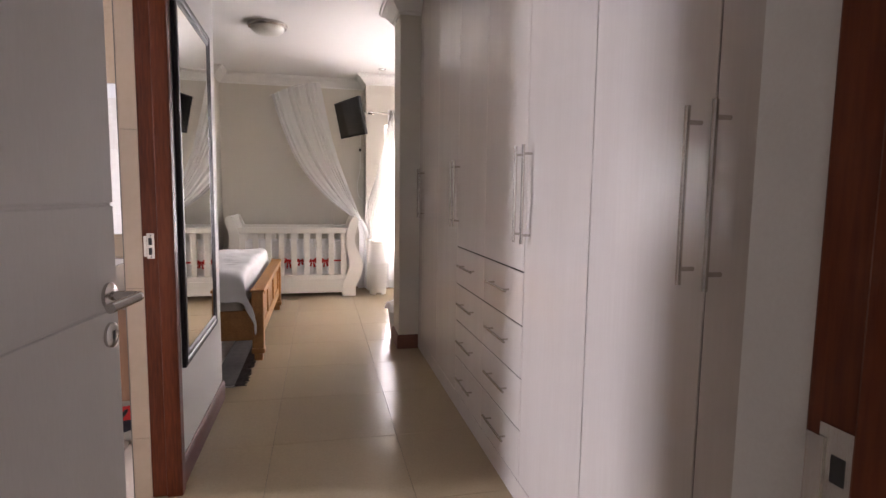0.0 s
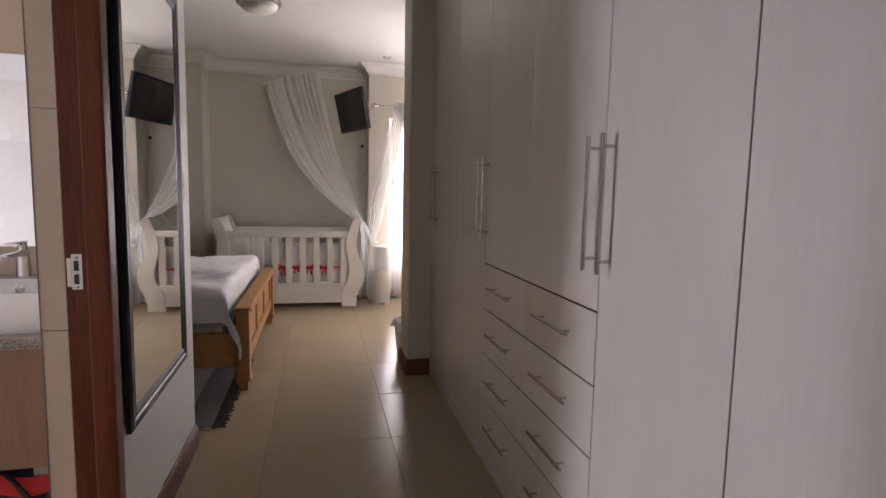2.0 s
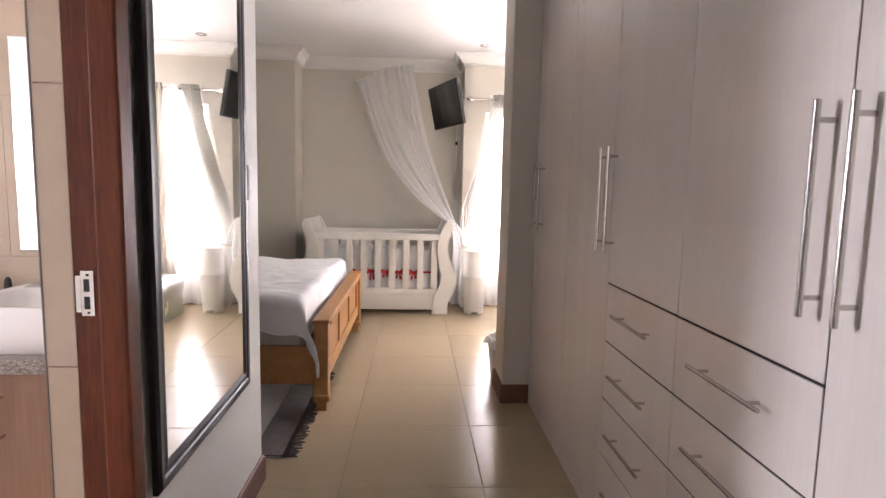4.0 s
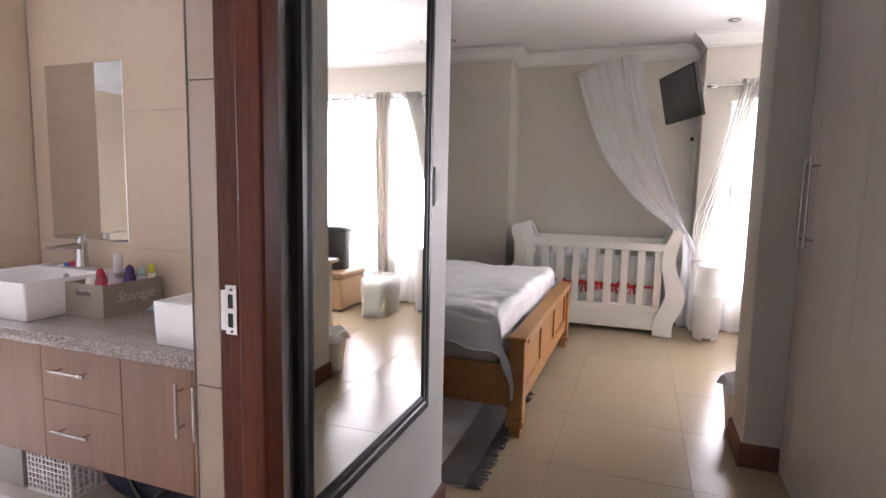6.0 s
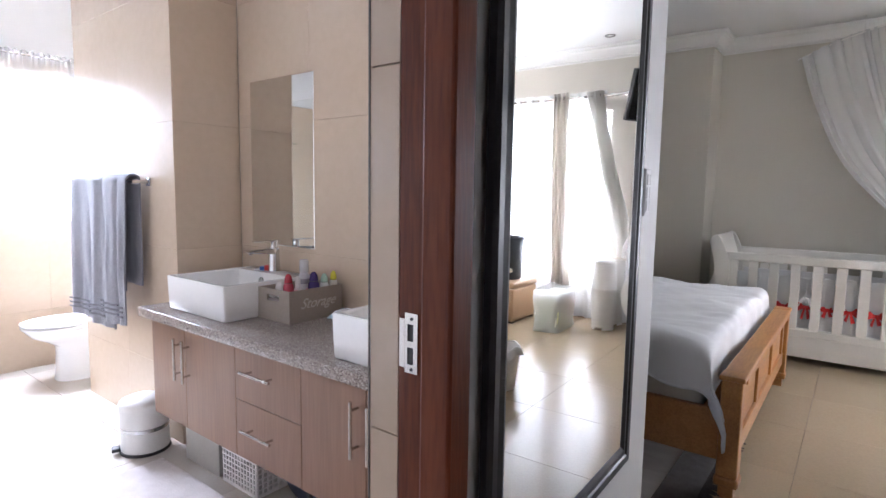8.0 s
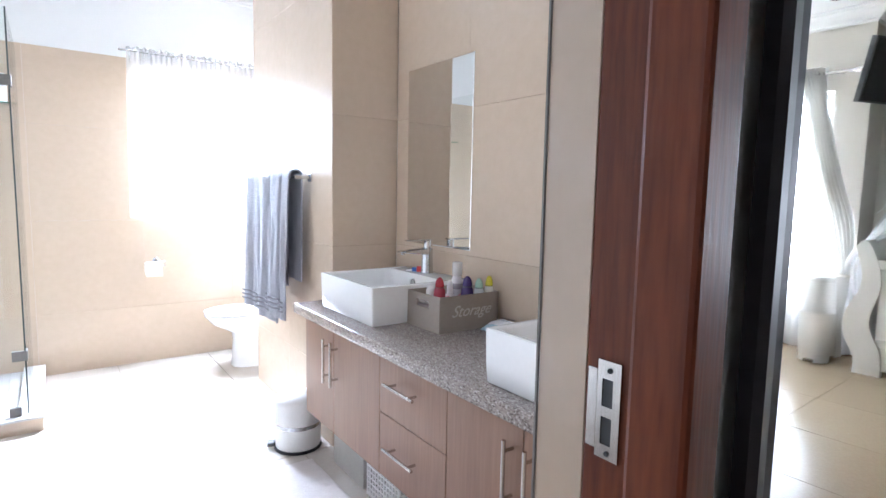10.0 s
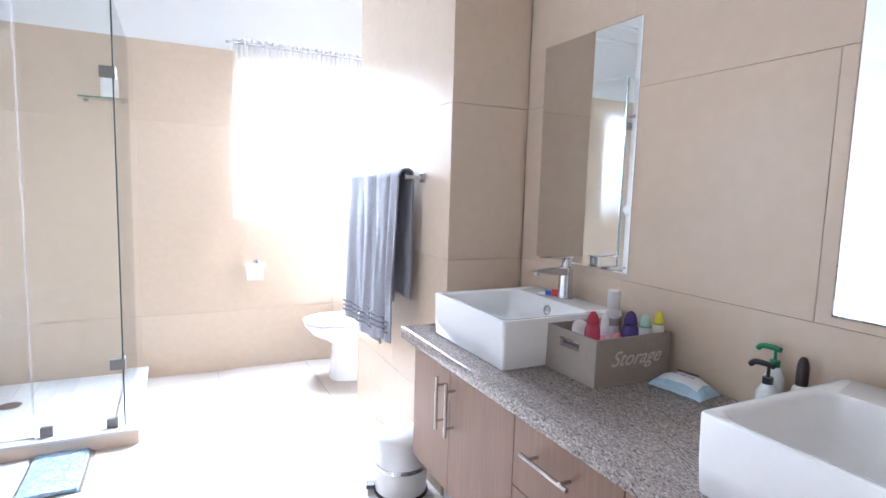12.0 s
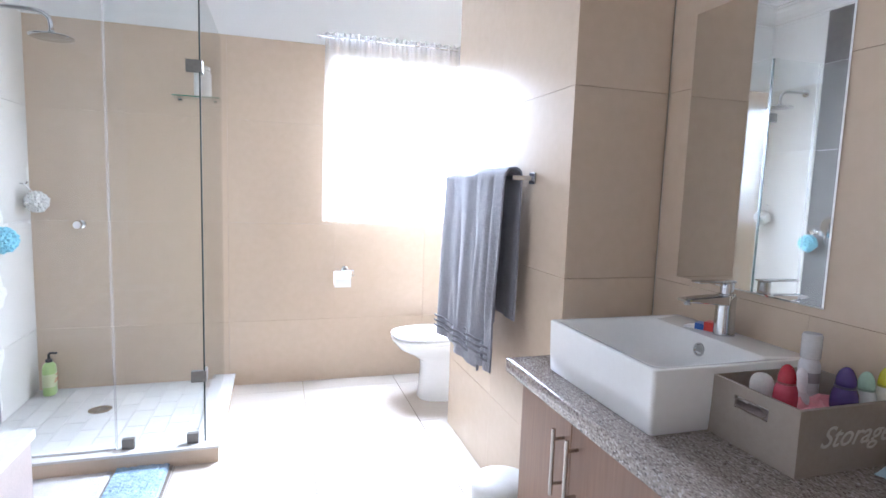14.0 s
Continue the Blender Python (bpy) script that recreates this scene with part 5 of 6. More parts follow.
for w, m in ((KX, pose(0, 0, 0)), (KX, pose(0, KY, 0)), (KY, pose(KX, 0, 0, 0, 0, 90)), (KY, pose(0.004, 0, 0, 0, 0, 90))):
    part("lattice_side", grid(w, KH, 11, 8), "whiteplastic", bs).matrix_basis = m
part("bottom", box(0, KX, 0, KY, 0, 0.004), "whiteplastic", bs)


def duffel(at, L, rad, material, label, rz=0.0, trim=None):
    e = thing("duffel_bag", at, label, "bag", rz, "bags under the vanity")

    def fn(u, v):
        a = u * 2 * math.pi
        k = max(0.0, math.sin(v * math.pi)) ** 0.25
        r = rad * k * (1 + 0.07 * noise.noise((math.cos(a) * 2, math.sin(a) * 2, v * 5)))
        return (lerp(-L / 2, L / 2, v), r * 1.1 * math.cos(a), max(0.002, rad * 0.92 + r * math.sin(a)))
    part("body", sheet(fn, 36, 30), material, e, "", True)
    if trim:
        part("patch", sheet(lambda u, v: (lerp(-L * 0.44, L * 0.36, v), -rad * 1.145 * math.cos(lerp(0.08, 0.66, u)), rad * 0.92 + rad * 1.05 * math.sin(lerp(0.08, 0.66, u)) + 0.012 * math.sin(v * 9)), 10, 20, 0.006), trim, e, "red printed side panel", True)
    part("strap", tube([curve_at([(-L * 0.25, -rad * 0.6, rad * 1.6), (-L * 0.1, -rad * 1.25, rad * 1.5), (L * 0.05, -rad * 1.3, rad * 0.6), (L * 0.18, -rad * 1.3, rad * 1.3), (L * 0.25, -rad * 0.6, rad * 1.65)], i / 24) for i in range(25)], 0.010, 6), "blackplastic", e, "", True)


duffel((-1.62, 3.86, 0), 0.62, 0.105, "navy", "dark navy nylon bag pushed under the vanity")
duffel((-1.02, 3.80, 0), 0.52, 0.112, "navy", "black sports bag with a red side panel under the vanity", 0, "redcloth")

pb = thing("pedal_bin", (-2.835, 3.622, 0), "white enamel pedal bin with chrome band and domed lid", "bin", -20)
part("drum", lathe([(0, 0.012), (0.110, 0.012), (0.112, 0.02), (0.112, 0.225), (0, 0.225)], 36), "whiteplastic", pb, "", True)
part("base_ring", lathe([(0, 0), (0.116, 0), (0.118, 0.004), (0.116, 0.014), (0, 0.014)], 36), "blackplastic", pb, "", True)
part("chrome_band", lathe([(0.1125, 0.118), (0.1138, 0.119), (0.1138, 0.136), (0.1125, 0.137)], 36), "chrome", pb, "", True)
part("lid", lathe([(0.114, 0.226), (0.115, 0.250), (0.108, 0.262), (0.07, 0.278), (0.03, 0.285), (0, 0.286)], 36), "whiteplastic", pb, "domed white lid", True)
part("pedal", box(-0.024, 0.024, -0.150, -0.112, 0.014, 0.034, 0.005), "blackplastic", pb)
part("pedal_arm", tube([(0, -0.115, 0.02), (0, -0.09, 0.03)], 0.006, 6), "steel", pb)


def mat_thing(name, at, w, d, h, material, label, n=(46, 32), rz=0.0, border=None):
    e = thing(name, at, label, "mat", rz)
    part("tufting", sheet(lambda u, v: (lerp(-w / 2, w / 2, u) + 0.004 * noise.noise((v * 9, u * 9, 5)), lerp(-d / 2, d / 2, v) + 0.004 * noise.noise((u * 9, v * 9, 1)), h * (0.35 if min(u, v, 1 - u, 1 - v) < 0.01 else 1) * (1 + 0.25 * noise.noise((u * w * 70, v * d * 70, 3))) + 0.001), n[0], n[1], 0.004), material, e, "", True)
    if border:
        bm = bmesh.new()
        k = int(w / 0.016)
        for i in range(k):
            x = lerp(-w / 2, w / 2, (i + 0.5) / k)
            box(x - 0.004, x + 0.004, d / 2 + 0.001, d / 2 + 0.012, 0.001, 0.006, bm=bm)
        tagged(part("stitched_border", bm, border, e, "dark stitched border"), kind="stuff")
    return e


mat_thing("bath_mat", (-2.12, 3.31, 0.0005), 1.06, 0.62, 0.016, "mat", "fluffy pale grey bath mat on the tiles", (110, 64))
mat_thing("shower_mat", (-3.52, 1.86, 0.0005), 0.42, 0.56, 0.012, "matwhite", "white terry shower mat on the tiles", (50, 60))
mat_thing("shower_rug", (-3.54, 2.26, 0.0005), 0.40, 0.22, 0.018, "matblue", "shaggy blue rug with stitched edge beside the shower", (70, 40), 0, "taupe")

# ---- bathroom: towel rail ----
tr = thing("towel_rail", (-2.985, 3.76, 1.357), "square chrome towel rail on the tiled pier", "towel rail")
RL = 0.80
part("bar", box(-RL, 0, -0.088, -0.074, -0.007, 0.007, 0.002), "chrome", tr)
for x in (-RL, 0):
    part("post", box(x - 0.009, x + 0.009, -0.092, -0.001, -0.009, 0.009, 0.002), "chrome", tr)
    part("mounting_plate", box(x - 0.022, x + 0.022, -0.010, -0.0005, -0.022, 0.022, 0.003), "chrome", tr)


def towel(x0, x1, front_z, back_z, off, seed, label):
    e = thing("towel", (0, 3.679, 1.357), label, "towel", 0, "towels on the rail")
    L1, L2 = 1.357 - front_z, 1.357 - back_z
    total = L1 + L2 + 0.06

    def fn(u, v):
        s = v * total
        x = lerp(x0, x1, u)
        wav = 0.005 * math.sin(u * 19 + seed) + 0.018 * math.sin(u * 5.5 + seed * 2) + 0.016 * noise.noise((u * 5, v * 4, seed))
        if s < L1:
            k = (L1 - s) / L1
            return (x + 0.015 * k * math.sin(v * 5 + seed), -0.016 - off - abs(wav) * (0.3 + k) - 0.012 * k, -(L1 - s) + 0.012 + 0.008 * math.sin(u * 5 + seed) * k)
        if s < L1 + 0.06:
            a = (s - L1) / 0.06 * math.pi
            return (x, -(0.016 + off) * math.cos(a), 0.012 + (0.010 + off) * math.sin(a))
        k = (s - L1 - 0.06) / L2
        return (x, 0.016 + off + 0.4 * wav * k, 0.012 - k * L2)
    part("terry", sheet(fn, 56, 90, 0.007), "towel", e, "", True)
    for z in (front_z + 0.06, front_z + 0.085, front_z + 0.11):
        part("woven_band", sheet(lambda u, v: (lerp(x0 + 0.006, x1 - 0.006, u), -0.040 - off - 1.25 * abs(0.005 * math.sin(u * 19 + seed) + 0.018 * math.sin(u * 5.5 + seed * 2) + 0.016 * noise.noise((u * 5, 0.15, seed))), z - 1.357 + v * 0.009), 50, 1, 0.003), plain("towel_band", (0.17, 0.165, 0.185), 0.7), e, "", True)
    return e


towel(-3.745, -3.17, 0.555, 0.75, 0.004, 0.7, "thick grey terry towel hanging over the rail")
towel(-3.30, -2.985, 0.595, 0.80, 0.020, 2.9, "folded grey terry towel hanging over the rail")

# ---- bathroom: toilet and holder ----
to_ = thing("toilet", (-4.33, 3.52, 0), "white porcelain toilet with closed seat", "toilet")
to_.scale.z = 0.92


def oval(w, l, y0, z, n=40, sq=2.4):
    pts = []
    for i in range(n):
        a = 2 * math.pi * i / n
        c, s = math.cos(a), math.sin(a)
        pts.append((w / 2 * math.copysign(abs(c) ** (2 / sq), c), y0 + l / 2 + l / 2 * math.copysign(abs(s) ** (2 / sq), s), z))
    return pts


def loft(rows, bm=None):
    bm = bm or bmesh.new()
    rings = [[bm.verts.new(p) for p in r] for r in rows]
    for a, b in zip(rings, rings[1:]):
        for i in range(len(a)):
            bm.faces.new((a[i], a[(i + 1) % len(a)], b[(i + 1) % len(b)], b[i]))
    bm.faces.new(rings[0][::-1])
    bm.faces.new(rings[-1])
    return bm


part("pedestal", loft([oval(0.25, 0.50, 0.17, 0.0, sq=3.0), oval(0.245, 0.49, 0.175, 0.02, sq=3.0), oval(0.230, 0.48, 0.185, 0.20, sq=2.8), oval(0.235, 0.485, 0.18, 0.26, sq=2.7), oval(0.275, 0.55, 0.115, 0.305), oval(0.335, 0.625, 0.045, 0.345), oval(0.365, 0.655, 0.015, 0.385), oval(0.37, 0.665, 0.005, 0.40)]), "porcelain", to_, "", True)
part("seat", loft([oval(0.368, 0.50, 0.0, 0.403), oval(0.378, 0.51, -0.006, 0.410), oval(0.378, 0.51, -0.006, 0.420), oval(0.366, 0.50, 0.0, 0.426)]), "porcelain", to_, "", True)
part("lid", loft([oval(0.370, 0.505, -0.003, 0.430), oval(0.380, 0.515, -0.008, 0.436), oval(0.378, 0.51, -0.006, 0.448), oval(0.34, 0.47, 0.015, 0.456), oval(0.2, 0.3, 0.1, 0.459)]), "porcelain", to_, "closed white seat lid", True)
part("cistern", box(-0.19, 0.19, 0.65, 0.868, 0.38, 0.80, 0.03, 4), "porcelain", to_, "", True)
part("cistern_lid", box(-0.20, 0.20, 0.64, 0.873, 0.802, 0.835, 0.012, 3), "porcelain", to_, "", True)
for x in (-0.08, 0.08):
    part("seat_hinge", tube([(x - 0.02, 0.50, 0.437), (x + 0.02, 0.50, 0.437)], 0.011, 10), "chrome", to_)
th = thing("toilet_roll_holder", (-4.749, 3.27, 0.755), "chrome holder with a white toilet roll on the wall", "roll holder")
part("rose", lathe([(0, 0), (0.022, 0), (0.022, 0.006), (0.012, 0.010), (0.010, 0.03), (0, 0.03)], 18), "chrome", th, "", True).matrix_basis = pose(0, 0, 0, 0, 90, 0)
part("arm", tube([(0.028, 0, 0), (0.055, 0, 0), (0.06, 0.05, 0), (0.06, 0.055, -0.035), (0.06, -0.07, -0.035)], 0.005, 8), "chrome", th, "", True)
part("roll", tube([(0.06, -0.075, -0.052), (0.06, 0.030, -0.052)], 0.046, 26), "linen", th, "white paper roll")
part("loose_sheet", box(0.104, 0.106, -0.075, 0.030, -0.105, -0.05), "linen", th)

# ---- bathroom: window curtain ----
bc = thing("bath_curtain", (-4.712, 0, 0), "gathered white cotton curtain over the bathroom window", "curtain")
part("rail", tube([(0, 3.08, 2.235), (0, 4.15, 2.235)], 0.008, 10), "chrome", bc)


def bcf(u, v):
    y = lerp(3.13, 4.14, u) - 0.012 * v * (1 - u)
    edge = min(1.0, u / 0.05, (1 - u) / 0.05)
    return (-0.034 + 0.036 * edge + 0.009 * edge * math.sin(u * 90 + 2 * math.sin(u * 13)) * (0.5 + 0.5 * v) + (0.008 * math.sin(u * 190) if v < 0.08 else 0), y, lerp(2.262, 1.075, v) + (0.006 * math.sin(u * 130) if v < 0.02 else 0))


part("cloth", sheet(bcf, 240, 30), "bathcurtain", bc, "", True)
for y in (3.10, 4.13):
    part("bracket", tube([(0, y, 2.235), (-0.043, y, 2.235)], 0.006, 8), "chrome", bc)

# ---- bathroom: shower ----
shower_floor = structure("shower_floor", boxes((-4.75, -3.86, 1.5, 2.47, 0.0, 0.052)), "palegrout", "raised shower tray of small pale tiles")
curb = thing("shower_curb", (0, 0, 0), "low tiled shower kerb with a pale stone cap", "kerb")
part("kerb_side", box(-3.86, -3.735, 1.5, 2.575, 0, 0.068), "bathtile", curb)
part("kerb_side", box(-4.75, -3.86, 2.47, 2.575, 0, 0.068), "bathtile", curb)
part("kerb_cap", box(-3.865, -3.728, 1.5, 2.582, 0.0685, 0.082, 0.003), "showerfloor", curb)
part("kerb_cap", box(-4.75, -3.866, 2.465, 2.582, 0.0685, 0.082, 0.003), "showerfloor", curb)
GX, GY, GT = -3.79, 2.512, 2.16


def pane(name, spec, edges, parent, label=""):
    p = part(name, box(*spec), "showerglass", parent, label)
    p.visible_shadow = False
    for s in edges:
        part("polished_edge", box(*s), "glassedge", p)
    return p


ss = thing("shower_screen", (0, 0, 0), "frameless clear glass shower screen with steel clamps", "shower screen")
pane("fixed_pane", (GX - 0.004, GX + 0.004, 2.145, GY - 0.002, 0.086, GT), ((GX - 0.0058, GX + 0.0058, GY - 0.0018, GY + 0.0045, 0.086, GT),), ss)
pane("return_pane", (-4.749, GX - 0.006, GY - 0.004, GY + 0.004, 0.086, GT), (), ss)
dr_ = pane("shower_door", (GX - 0.004, GX + 0.004, 1.51, 2.138, 0.094, GT), (), ss, "hinged clear glass door")
part("seal", box(GX - 0.005, GX + 0.006, 2.138, 2.146, 0.09, GT), cloth("clear_seal", (0.60, 0.62, 0.63), 0.88, 0.5, 0.5), ss, "clear plastic door seal")
part("sill_seal", box(GX - 0.008, GX + 0.008, 1.51, 2.14, 0.0825, 0.092), "aluminium", ss)
kn = part("knob", lathe([(0, -0.035), (0.016, -0.034), (0.018, -0.02), (0.008, -0.008), (0.008, 0.008), (0.018, 0.02), (0.016, 0.034), (0, 0.035)], 20), "chrome", dr_, "round chrome knob", True)
kn.matrix_basis = pose(GX, 2.03, 1.105, 0, 90, 0)
for z in (0.402, 1.808):
    part("corner_clamp", boxes((GX - 0.012, GX + 0.012, GY - 0.055, GY - 0.001, z - 0.026, z + 0.026), (GX - 0.055, GX + 0.010, GY - 0.001, GY + 0.011, z - 0.026, z + 0.026)), "edge_metal", ss, "square steel glass clamp")
for y in (2.19, 2.46):
    part("floor_clamp", box(GX - 0.012, GX + 0.014, y - 0.025, y + 0.025, 0.0822, 0.130, 0.002), "edge_metal", ss, "square steel glass clamp")
dn = thing("shower_drain", (-4.36, 1.92, 0.0568), "round steel shower drain grate", "drain")
part("grate", lathe([(0, 0.002), (0.045, 0.002), (0.056, 0.001), (0.058, 0)], 24), "steel", dn, "", True)
for i in range(-3, 4):
    part("slot", box(-0.035 + abs(i) * 0.004, 0.035 - abs(i) * 0.004, i * 0.011 - 0.002, i * 0.011 + 0.002, 0.0021, 0.0027), "blackplastic", dn)

sh = thing("rain_shower", (-4.41, 1.501, 2.13), "round chrome rain shower head on a bent arm", "shower head")
part("wall_rose", lathe([(0, 0), (0.03, 0), (0.03, 0.005), (0.012, 0.010), (0, 0.010)], 20), "chrome", sh, "", True).matrix_basis = pose(0, 0, 0, -90, 0, 0)
part("arm", tube([curve_at([(0, 0.008, 0), (0, 0.10, 0.0), (0, 0.19, -0.004), (0, 0.238, -0.03), (0, 0.25, -0.07), (0, 0.25, -0.10)], i / 24) for i in range(25)], 0.011, 12), "chrome", sh, "", True)
part("rose_plate", lathe([(0, -0.095), (0.015, -0.095), (0.02, -0.108), (0.09, -0.120), (0.098, -0.124), (0.098, -0.130), (0.09, -0.133), (0, -0.133)], 32, (0, 0.25, 0)), "chrome", sh, "flat round chrome spray plate", True)
mx = thing("shower_mixer", (-4.10, 1.5065, 1.12), "chrome shower mixer lever on the grey tiles", "mixer")
part("plate", lathe([(0, 0), (0.075, 0), (0.075, 0.005), (0.03, 0.010), (0.028, 0.045), (0, 0.047)], 28), "chrome", mx, "", True).matrix_basis = pose(0, 0, 0, -90, 0, 0)
part("lever", box(-0.008, 0.008, 0.03, 0.045, -0.11, -0.01, 0.003), "chrome", mx)


def loofah(at, r, col, label, seed):
    e = thing("bath_loofah", at, label, "loofah", 0, "loofahs hanging in the shower")
    bm = bmesh.new()
    bmesh.ops.create_icosphere(bm, subdivisions=4, radius=r)
    for v in bm.verts:
        d = v.co.normalized()
        v.co = d * r * (0.86 + 0.30 * abs(noise.noise(d * 5 + Vector((seed, 0, 0)))) + 0.12 * noise.noise(d * 16))
    part("mesh_ball", bm, mat("loofah_net", col, tuple(c * 0.75 for c in col), 20, 160, 0.8, 0.8), e)
    part("cord", tube([(0, -r * 0.2, r * 0.7), (0, -r * 0.8, r * 1.6), (0.004, -r * 0.9, r * 1.62), (0.004, -r * 0.1, r * 0.7)], 0.0025, 5), "whiteplastic", e)


loofah((-4.63, 1.575, 1.165), 0.062, (0.82, 0.80, 0.76), "white net loofah hanging on the shower wall", 1.0)
loofah((-4.20, 1.585, 0.995), 0.066, (0.30, 0.66, 0.80), "pale blue net loofah hanging from the mixer", 4.0)
hk = thing("wall_hook", (-4.63, 1.5005, 1.262), "small chrome hook on the shower tiles", "hook")
part("peg", tube([(0, 0, 0), (0, 0.028, 0), (0, 0.034, 0.012)], 0.005, 8), "chrome", hk)
bt = thing("shampoo_bottle", (-4.665, 1.585, 0.0565), "pale green shampoo bottle with a black pump", "bottle")
part("body", loft([oval(0.085, 0.06, -0.03, 0), oval(0.09, 0.064, -0.032, 0.008), oval(0.09, 0.064, -0.032, 0.15), oval(0.075, 0.056, -0.028, 0.175), oval(0.03, 0.03, -0.015, 0.19)]), plain("shampoo_green", (0.42, 0.58, 0.22), 0.3), bt, "", True)
part("label_band", loft([oval(0.0915, 0.0655, -0.03275, 0.05), oval(0.0915, 0.0655, -0.03275, 0.125)]), plain("shampoo_label", (0.62, 0.66, 0.40), 0.5), bt, "printed label", True)
for i, z in enumerate((0.075, 0.088, 0.112)):
    part("print_bar", box(-0.028, 0.028 - i * 0.01, 0.0318, 0.0335, z, z + 0.006), plain("shampoo_print", (0.60, 0.20, 0.10), 0.5), bt)
part("collar", lathe([(0, 0.19), (0.017, 0.19), (0.017, 0.206), (0, 0.206)], 16), "blackplastic", bt)
part("pump", tube([(0, 0, 0.206), (0, 0, 0.235), (0, 0.005, 0.242), (0.0, 0.042, 0.240)], 0.007, 8), "blackplastic", bt, "", True)
gs = thing("glass_shelf", (-4.75, 2.26, 1.79), "small glass shelf on chrome brackets in the shower", "shelf")
part("pane", box(0.004, 0.13, 0, 0.255, 0, 0.007), "showerglass", gs)
part("polished_edge", box(0.1302, 0.1325, 0, 0.255, 0, 0.007), plain("shelf_edge", (0.10, 0.25, 0.17), 0.15), gs)
for y in (0.03, 0.225):
    part("bracket", box(0.0, 0.035, y - 0.012, y + 0.012, -0.014, -0.0005, 0.002), "chrome", gs)

jr = thing("shower_container", (-4.68, 2.42, 1.7975), "white plastic container standing on the glass shelf", "container")
part("body", loft([oval(0.095, 0.09, -0.045, 0), oval(0.10, 0.095, -0.0475, 0.006), oval(0.10, 0.095, -0.0475, 0.135), oval(0.085, 0.08, -0.04, 0.150)]), "whiteplastic", jr, "", True)
part("lid", loft([oval(0.09, 0.085, -0.0425, 0.151), oval(0.092, 0.087, -0.0435, 0.172), oval(0.08, 0.075, -0.0375, 0.178)]), "whiteplastic", jr, "white lid", True)

# ---- bathroom: bath surround ----
tb = thing("bathtub", (0, 0, 0), "white bath set in a tiled surround with pale ledge", "bathtub")
TX0, TX1, TY0, TY1, TZ = -3.20, -1.55, 1.5, 2.055, 0.45
part("front_cladding", box(TX0 + 0.012, TX1, TY1 - 0.03, TY1 - 0.012, 0, TZ - 0.03), plain("surround_tile", (0.42, 0.35, 0.31), 0.3), tb)
part("end_cladding", box(TX0 + 0.012, TX0 + 0.03, TY0, TY1 - 0.031, 0, TZ - 0.03), plain("surround_tile", (0.42, 0.35, 0.31), 0.3), tb)
tbm = bmesh.new()
rw = [oval(1.60, 0.53, 1.515, TZ - 0.03, 56, 12), oval(1.62, 0.54, 1.508, TZ - 0.026, 56, 14), oval(1.50, 0.44, 1.555, TZ - 0.004, 56, 6), oval(1.50, 0.43, 1.56, TZ + 0.007, 56, 6), oval(1.46, 0.40, 1.575, TZ - 0.002, 56, 5), oval(1.42, 0.37, 1.59, TZ - 0.03, 56, 4), oval(1.28, 0.28, 1.635, 0.12, 56, 3.4), oval(1.1, 0.2, 1.68, 0.08, 56, 3)]
loft([[(x - 2.375, y, z) for x, y, z in r] for r in rw], tbm)
ledge = bmesh.new()
for q in ((TX0, TX1, TY1 - 0.085, TY1), (TX0, TX1, TY0 + 0.001, TY0 + 0.075), (TX0, TX0 + 0.11, TY0 + 0.075, TY1 - 0.085), (TX1 - 0.11, TX1, TY0 + 0.075, TY1 - 0.085)):
    box(*q, TZ - 0.029, TZ + 0.004, 0.003, 1, bm=ledge)
part("ledge", ledge, "showerfloor", tb, "pale tiled ledge round the tub")
part("tub_shell", tbm, "porcelain", tb, "white acrylic tub with a broad rim")

# ---- floor and wall tiles ----
TILES = {}


def tile(parent, material, x, y, z, w, d, h, m=None, bev=0.0006):
    """One tile, its top centre at (x, y, z); alike tiles share a mesh."""
    key = (material, round(w, 3), round(d, 3), h)
    if key not in TILES:
        t = bmesh.new()
        lo = [t.verts.new((sx * w / 2, sy * d / 2, -h)) for sx, sy in ((-1, -1), (1, -1), (1, 1), (-1, 1))]
        mi = [t.verts.new((v.co.x, v.co.y, -bev)) for v in lo]
        hi = [t.verts.new((math.copysign(abs(v.co.x) - bev, v.co.x), math.copysign(abs(v.co.y) - bev, v.co.y), 0)) for v in lo]
        for a, b in ((lo, mi), (mi, hi)):
            for i in range(4):
                t.faces.new((a[i], a[(i + 1) % 4], b[(i + 1) % 4], b[i]))
        t.faces.new(hi)
        me = mesh_of("tile", t)
        me.materials.append(M[material])
        TILES[key] = me
    ob = new("tile", TILES[key])
    ob.parent = parent
    ob.matrix_basis = (m or Matrix()) @ pose(x, y, z)
    return ob


def lay(parent, material, x0, x1, y0, y1, jx, jy, px, py, z=0.0, h=0.01, gap=0.0028, m=None, stagger=0.0):
    """Tiles over a rectangle, cut at its edges; joints pass through (jx, jy)."""
    row = math.floor((y0 - jy) / py)
    while jy + row * py < y1 - 0.01:
        a, b = max(y0, jy + row * py + gap / 2), min(y1, jy + (row + 1) * py - gap / 2)
        off = jx + (stagger * px if row % 2 else 0)
        c = math.floor((x0 - off) / px)
        while off + c * px < x1 - 0.01:
            e, f = max(x0, off + c * px + gap / 2), min(x1, off + (c + 1) * px - gap / 2)
            if f - e > 0.012 and b - a > 0.012:
                tile(parent, material, (e + f) / 2, (a + b) / 2, z, f - e, b - a, h, m)
            c += 1
        row += 1


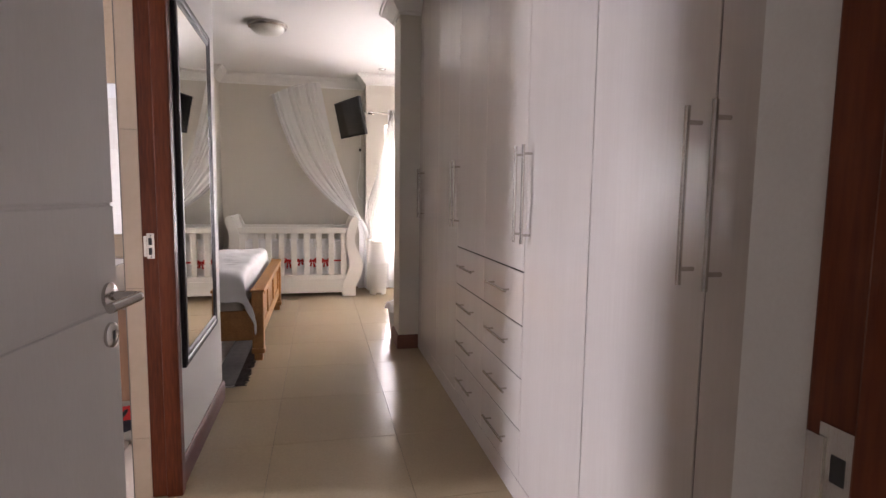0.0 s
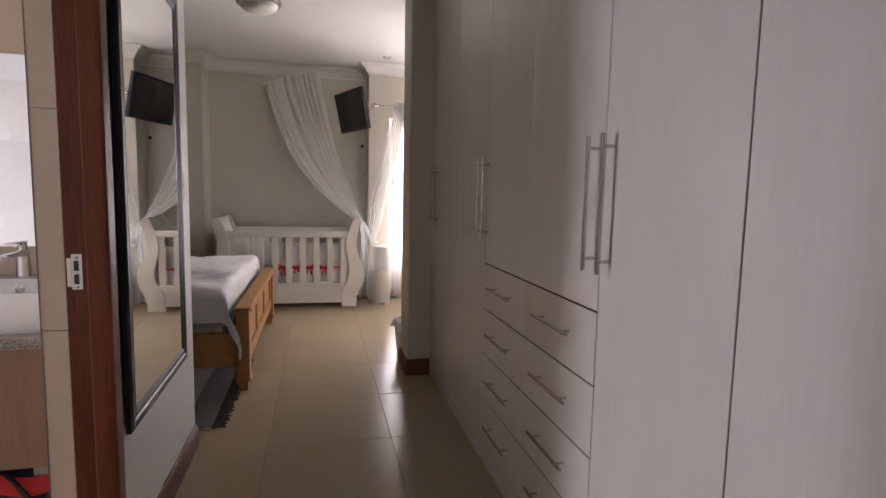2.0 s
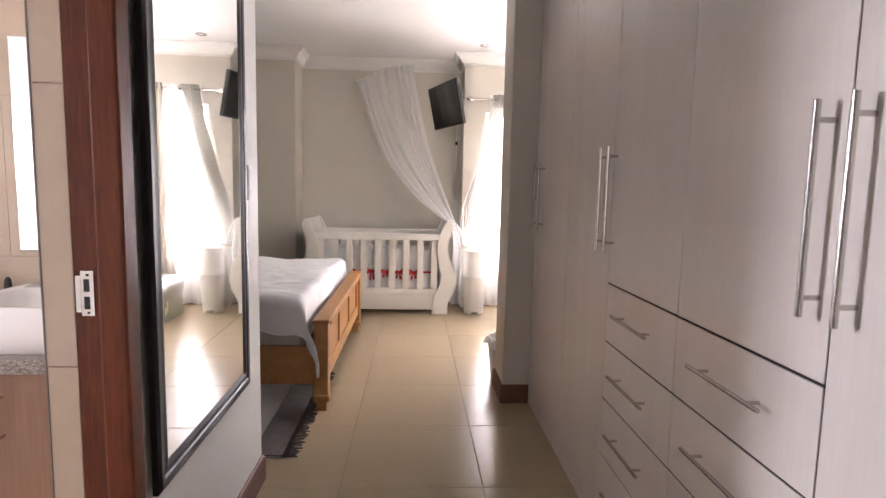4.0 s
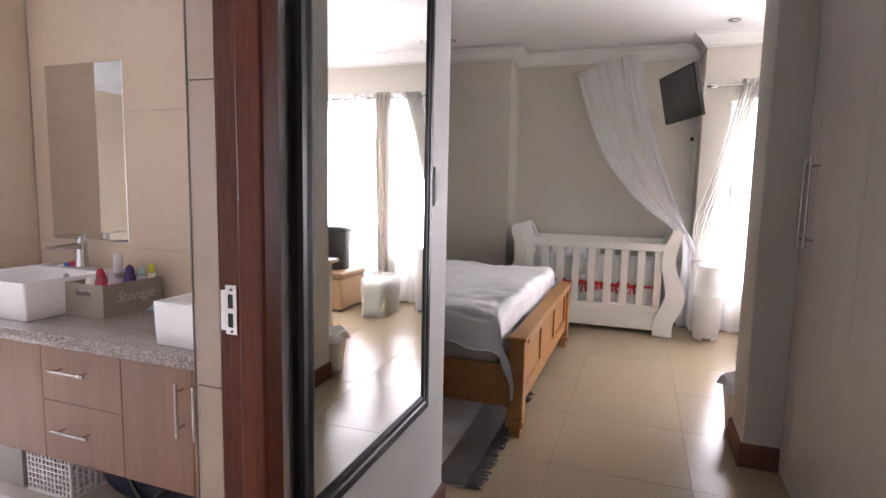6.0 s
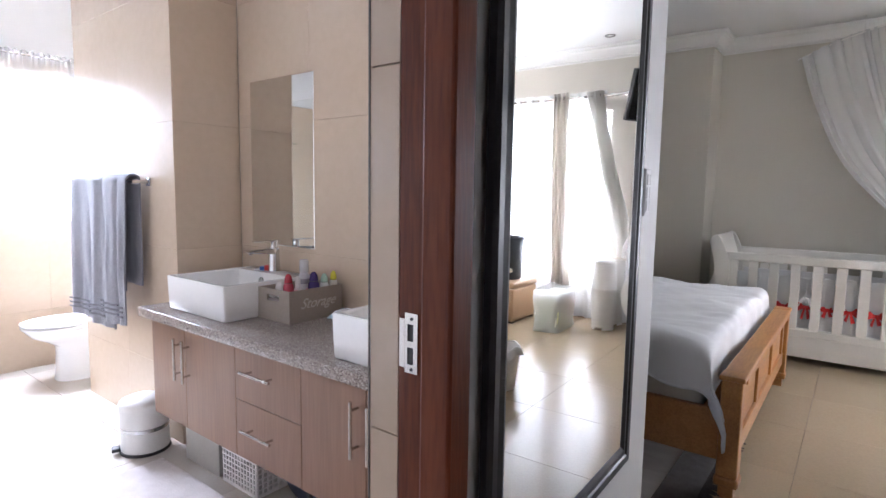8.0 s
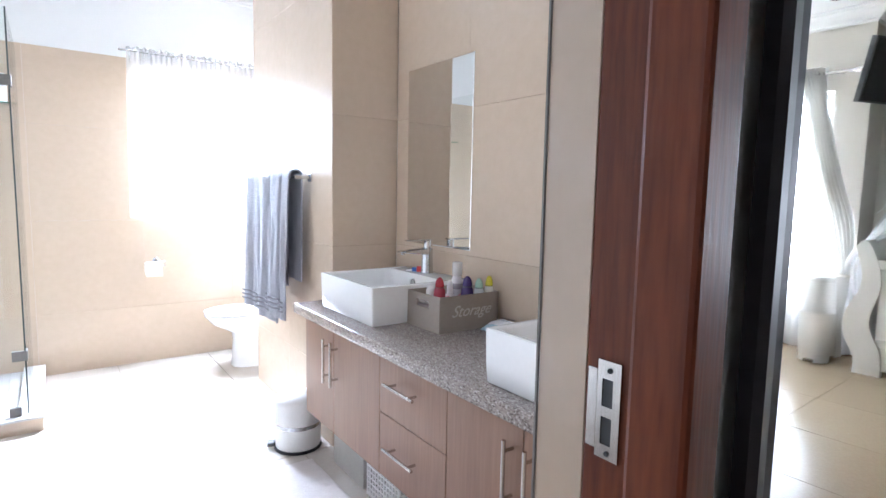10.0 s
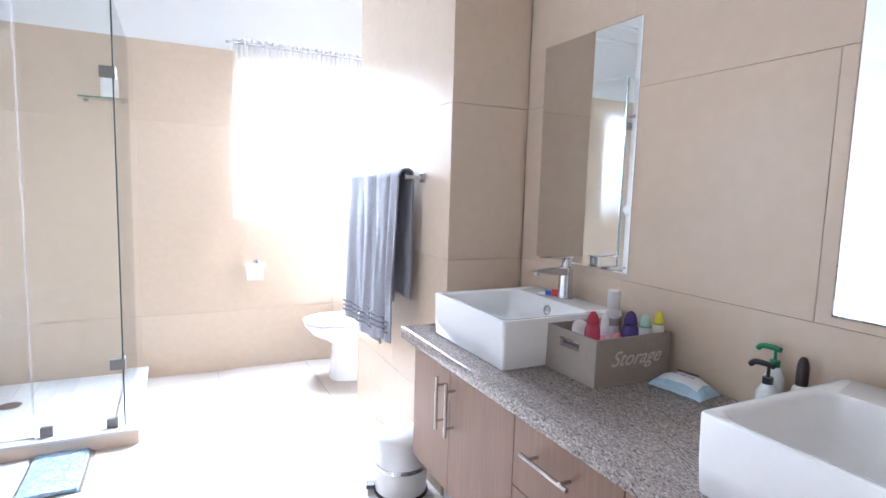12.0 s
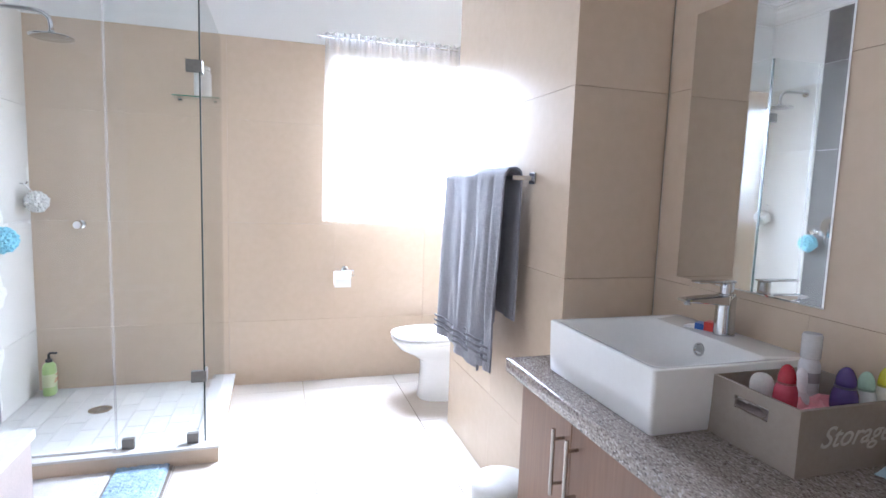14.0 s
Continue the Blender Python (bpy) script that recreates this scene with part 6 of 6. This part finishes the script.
lay(floor, "floor", HX - 0.085, 1.5, -1.7, 4.17, -0.175, 3.505, 0.638, 0.642)
lay(floor, "floor", -3.1, 4.05, 4.17, 8.66, -0.175, 3.505, 0.638, 0.642)
lay(floor, "bathfloor", -4.756, HX - 0.085, 1.494, 4.17, -3.355, 3.0, 0.615, 0.612)
lay(floor, "bathfloor", -4.756, -3.92, 4.17, 4.40, -3.355, 3.0, 0.615, 0.612)
JZ, PZ, PX = 1.02, 0.635, 1.27
WN = bpy.data.objects["wall_bathroom_north"]
front = Matrix(((1, 0, 0, 0), (0, 0, -1, 0), (0, 1, 0, 0), (0, 0, 0, 1)))     # local (x, z) on a wall that faces -y
# vanity wall, pier front, pier side, toilet recess
lay(WN, "bathtile", -2.714, BX, 0, H, -1.495, JZ, PX, PZ, -4.12, 0.006, 0.0012, front, 0.5)
lay(WN, "bathtile", -3.92, -2.72, 0, H, -3.325, JZ, PX, PZ, -3.76, 0.006, 0.0011, front, 0.0)
lay(WN, "bathtile", -4.75, -3.92, 0, H, -4.4, JZ, PX, PZ, -4.395, 0.006, 0.003, front, 0.0)
side = Matrix(((0, 0, 1, 0), (1, 0, 0, 0), (0, 1, 0, 0), (0, 0, 0, 1)))        # local (y, z) on a wall that faces +x
lay(WN, "bathtile", 3.766, 4.12, 0, H, 3.3, JZ, PX, PZ, -2.72, 0.006, 0.0013, side, 0.0)
WW, WS = bpy.data.objects["wall_bathroom_west"], bpy.data.objects["wall_bathroom_south"]
TT = 2.19
for a, b, lo, hi in ((1.5, 3.2, 0, TT), (3.2, 4.1, 0, 1.12), (4.1, 4.39, 0, TT), (3.2, 4.1, 2.12, TT)):
    lay(WW, "bathtile", a, b, lo, hi, 2.547, JZ - 0.6, PX, PZ, -4.75, 0.006, 0.0008, side, 0.0)
back = Matrix(((-1, 0, 0, 0), (0, 0, 1, 0), (0, 1, 0, 0), (0, 0, 0, 1)))       # local (-x, z) on a wall that faces +y
lay(WS, "paletile", 4.29, 4.75, 0, TT, 4.29, JZ - 0.6, PX, PZ, 1.5, 0.006, 0.003, back, 0.0)
lay(WS, "greytile", 3.90, 4.287, 0, H, 3.9, JZ - 0.6, PX, PZ, 1.5, 0.006, 0.003, back, 0.0)
lay(WS, "paletile", 0.70, 3.897, 0, TT, 0.7, JZ - 0.6, PX, PZ, 1.5, 0.006, 0.003, back, 0.0)
other = Matrix(((0, 0, -1, 0), (-1, 0, 0, 0), (0, 1, 0, 0), (0, 0, 0, 1)))     # local (-y, z) on a wall that faces -x
WH = bpy.data.objects["wall_hall_west"]
lay(WH, "bathtile", -4.12, -3.102, 0, H, -3.3, JZ, PX, PZ, 0.70, 0.006, 0.003, other, 0.0)
lay(WH, "bathtile", -2.23, -1.5, 0, H, -3.3, JZ, PX, PZ, 0.70, 0.006, 0.003, other, 0.0)
WR = bpy.data.objects["wall_bathroom_reveal"]
lay(WR, "bathtile", BX + 0.002, -0.631, 0, DOOR + 0.07, BX - 0.5, 0.9, PX, PZ, -3.10, 0.006, 0.003, front, 0.0)
lay(shower_floor, "showerfloor", -4.74, -3.87, 1.51, 2.46, -4.4, 1.6, 0.20, 0.1, 0.056, 0.006, 0.003, None, 0.5)
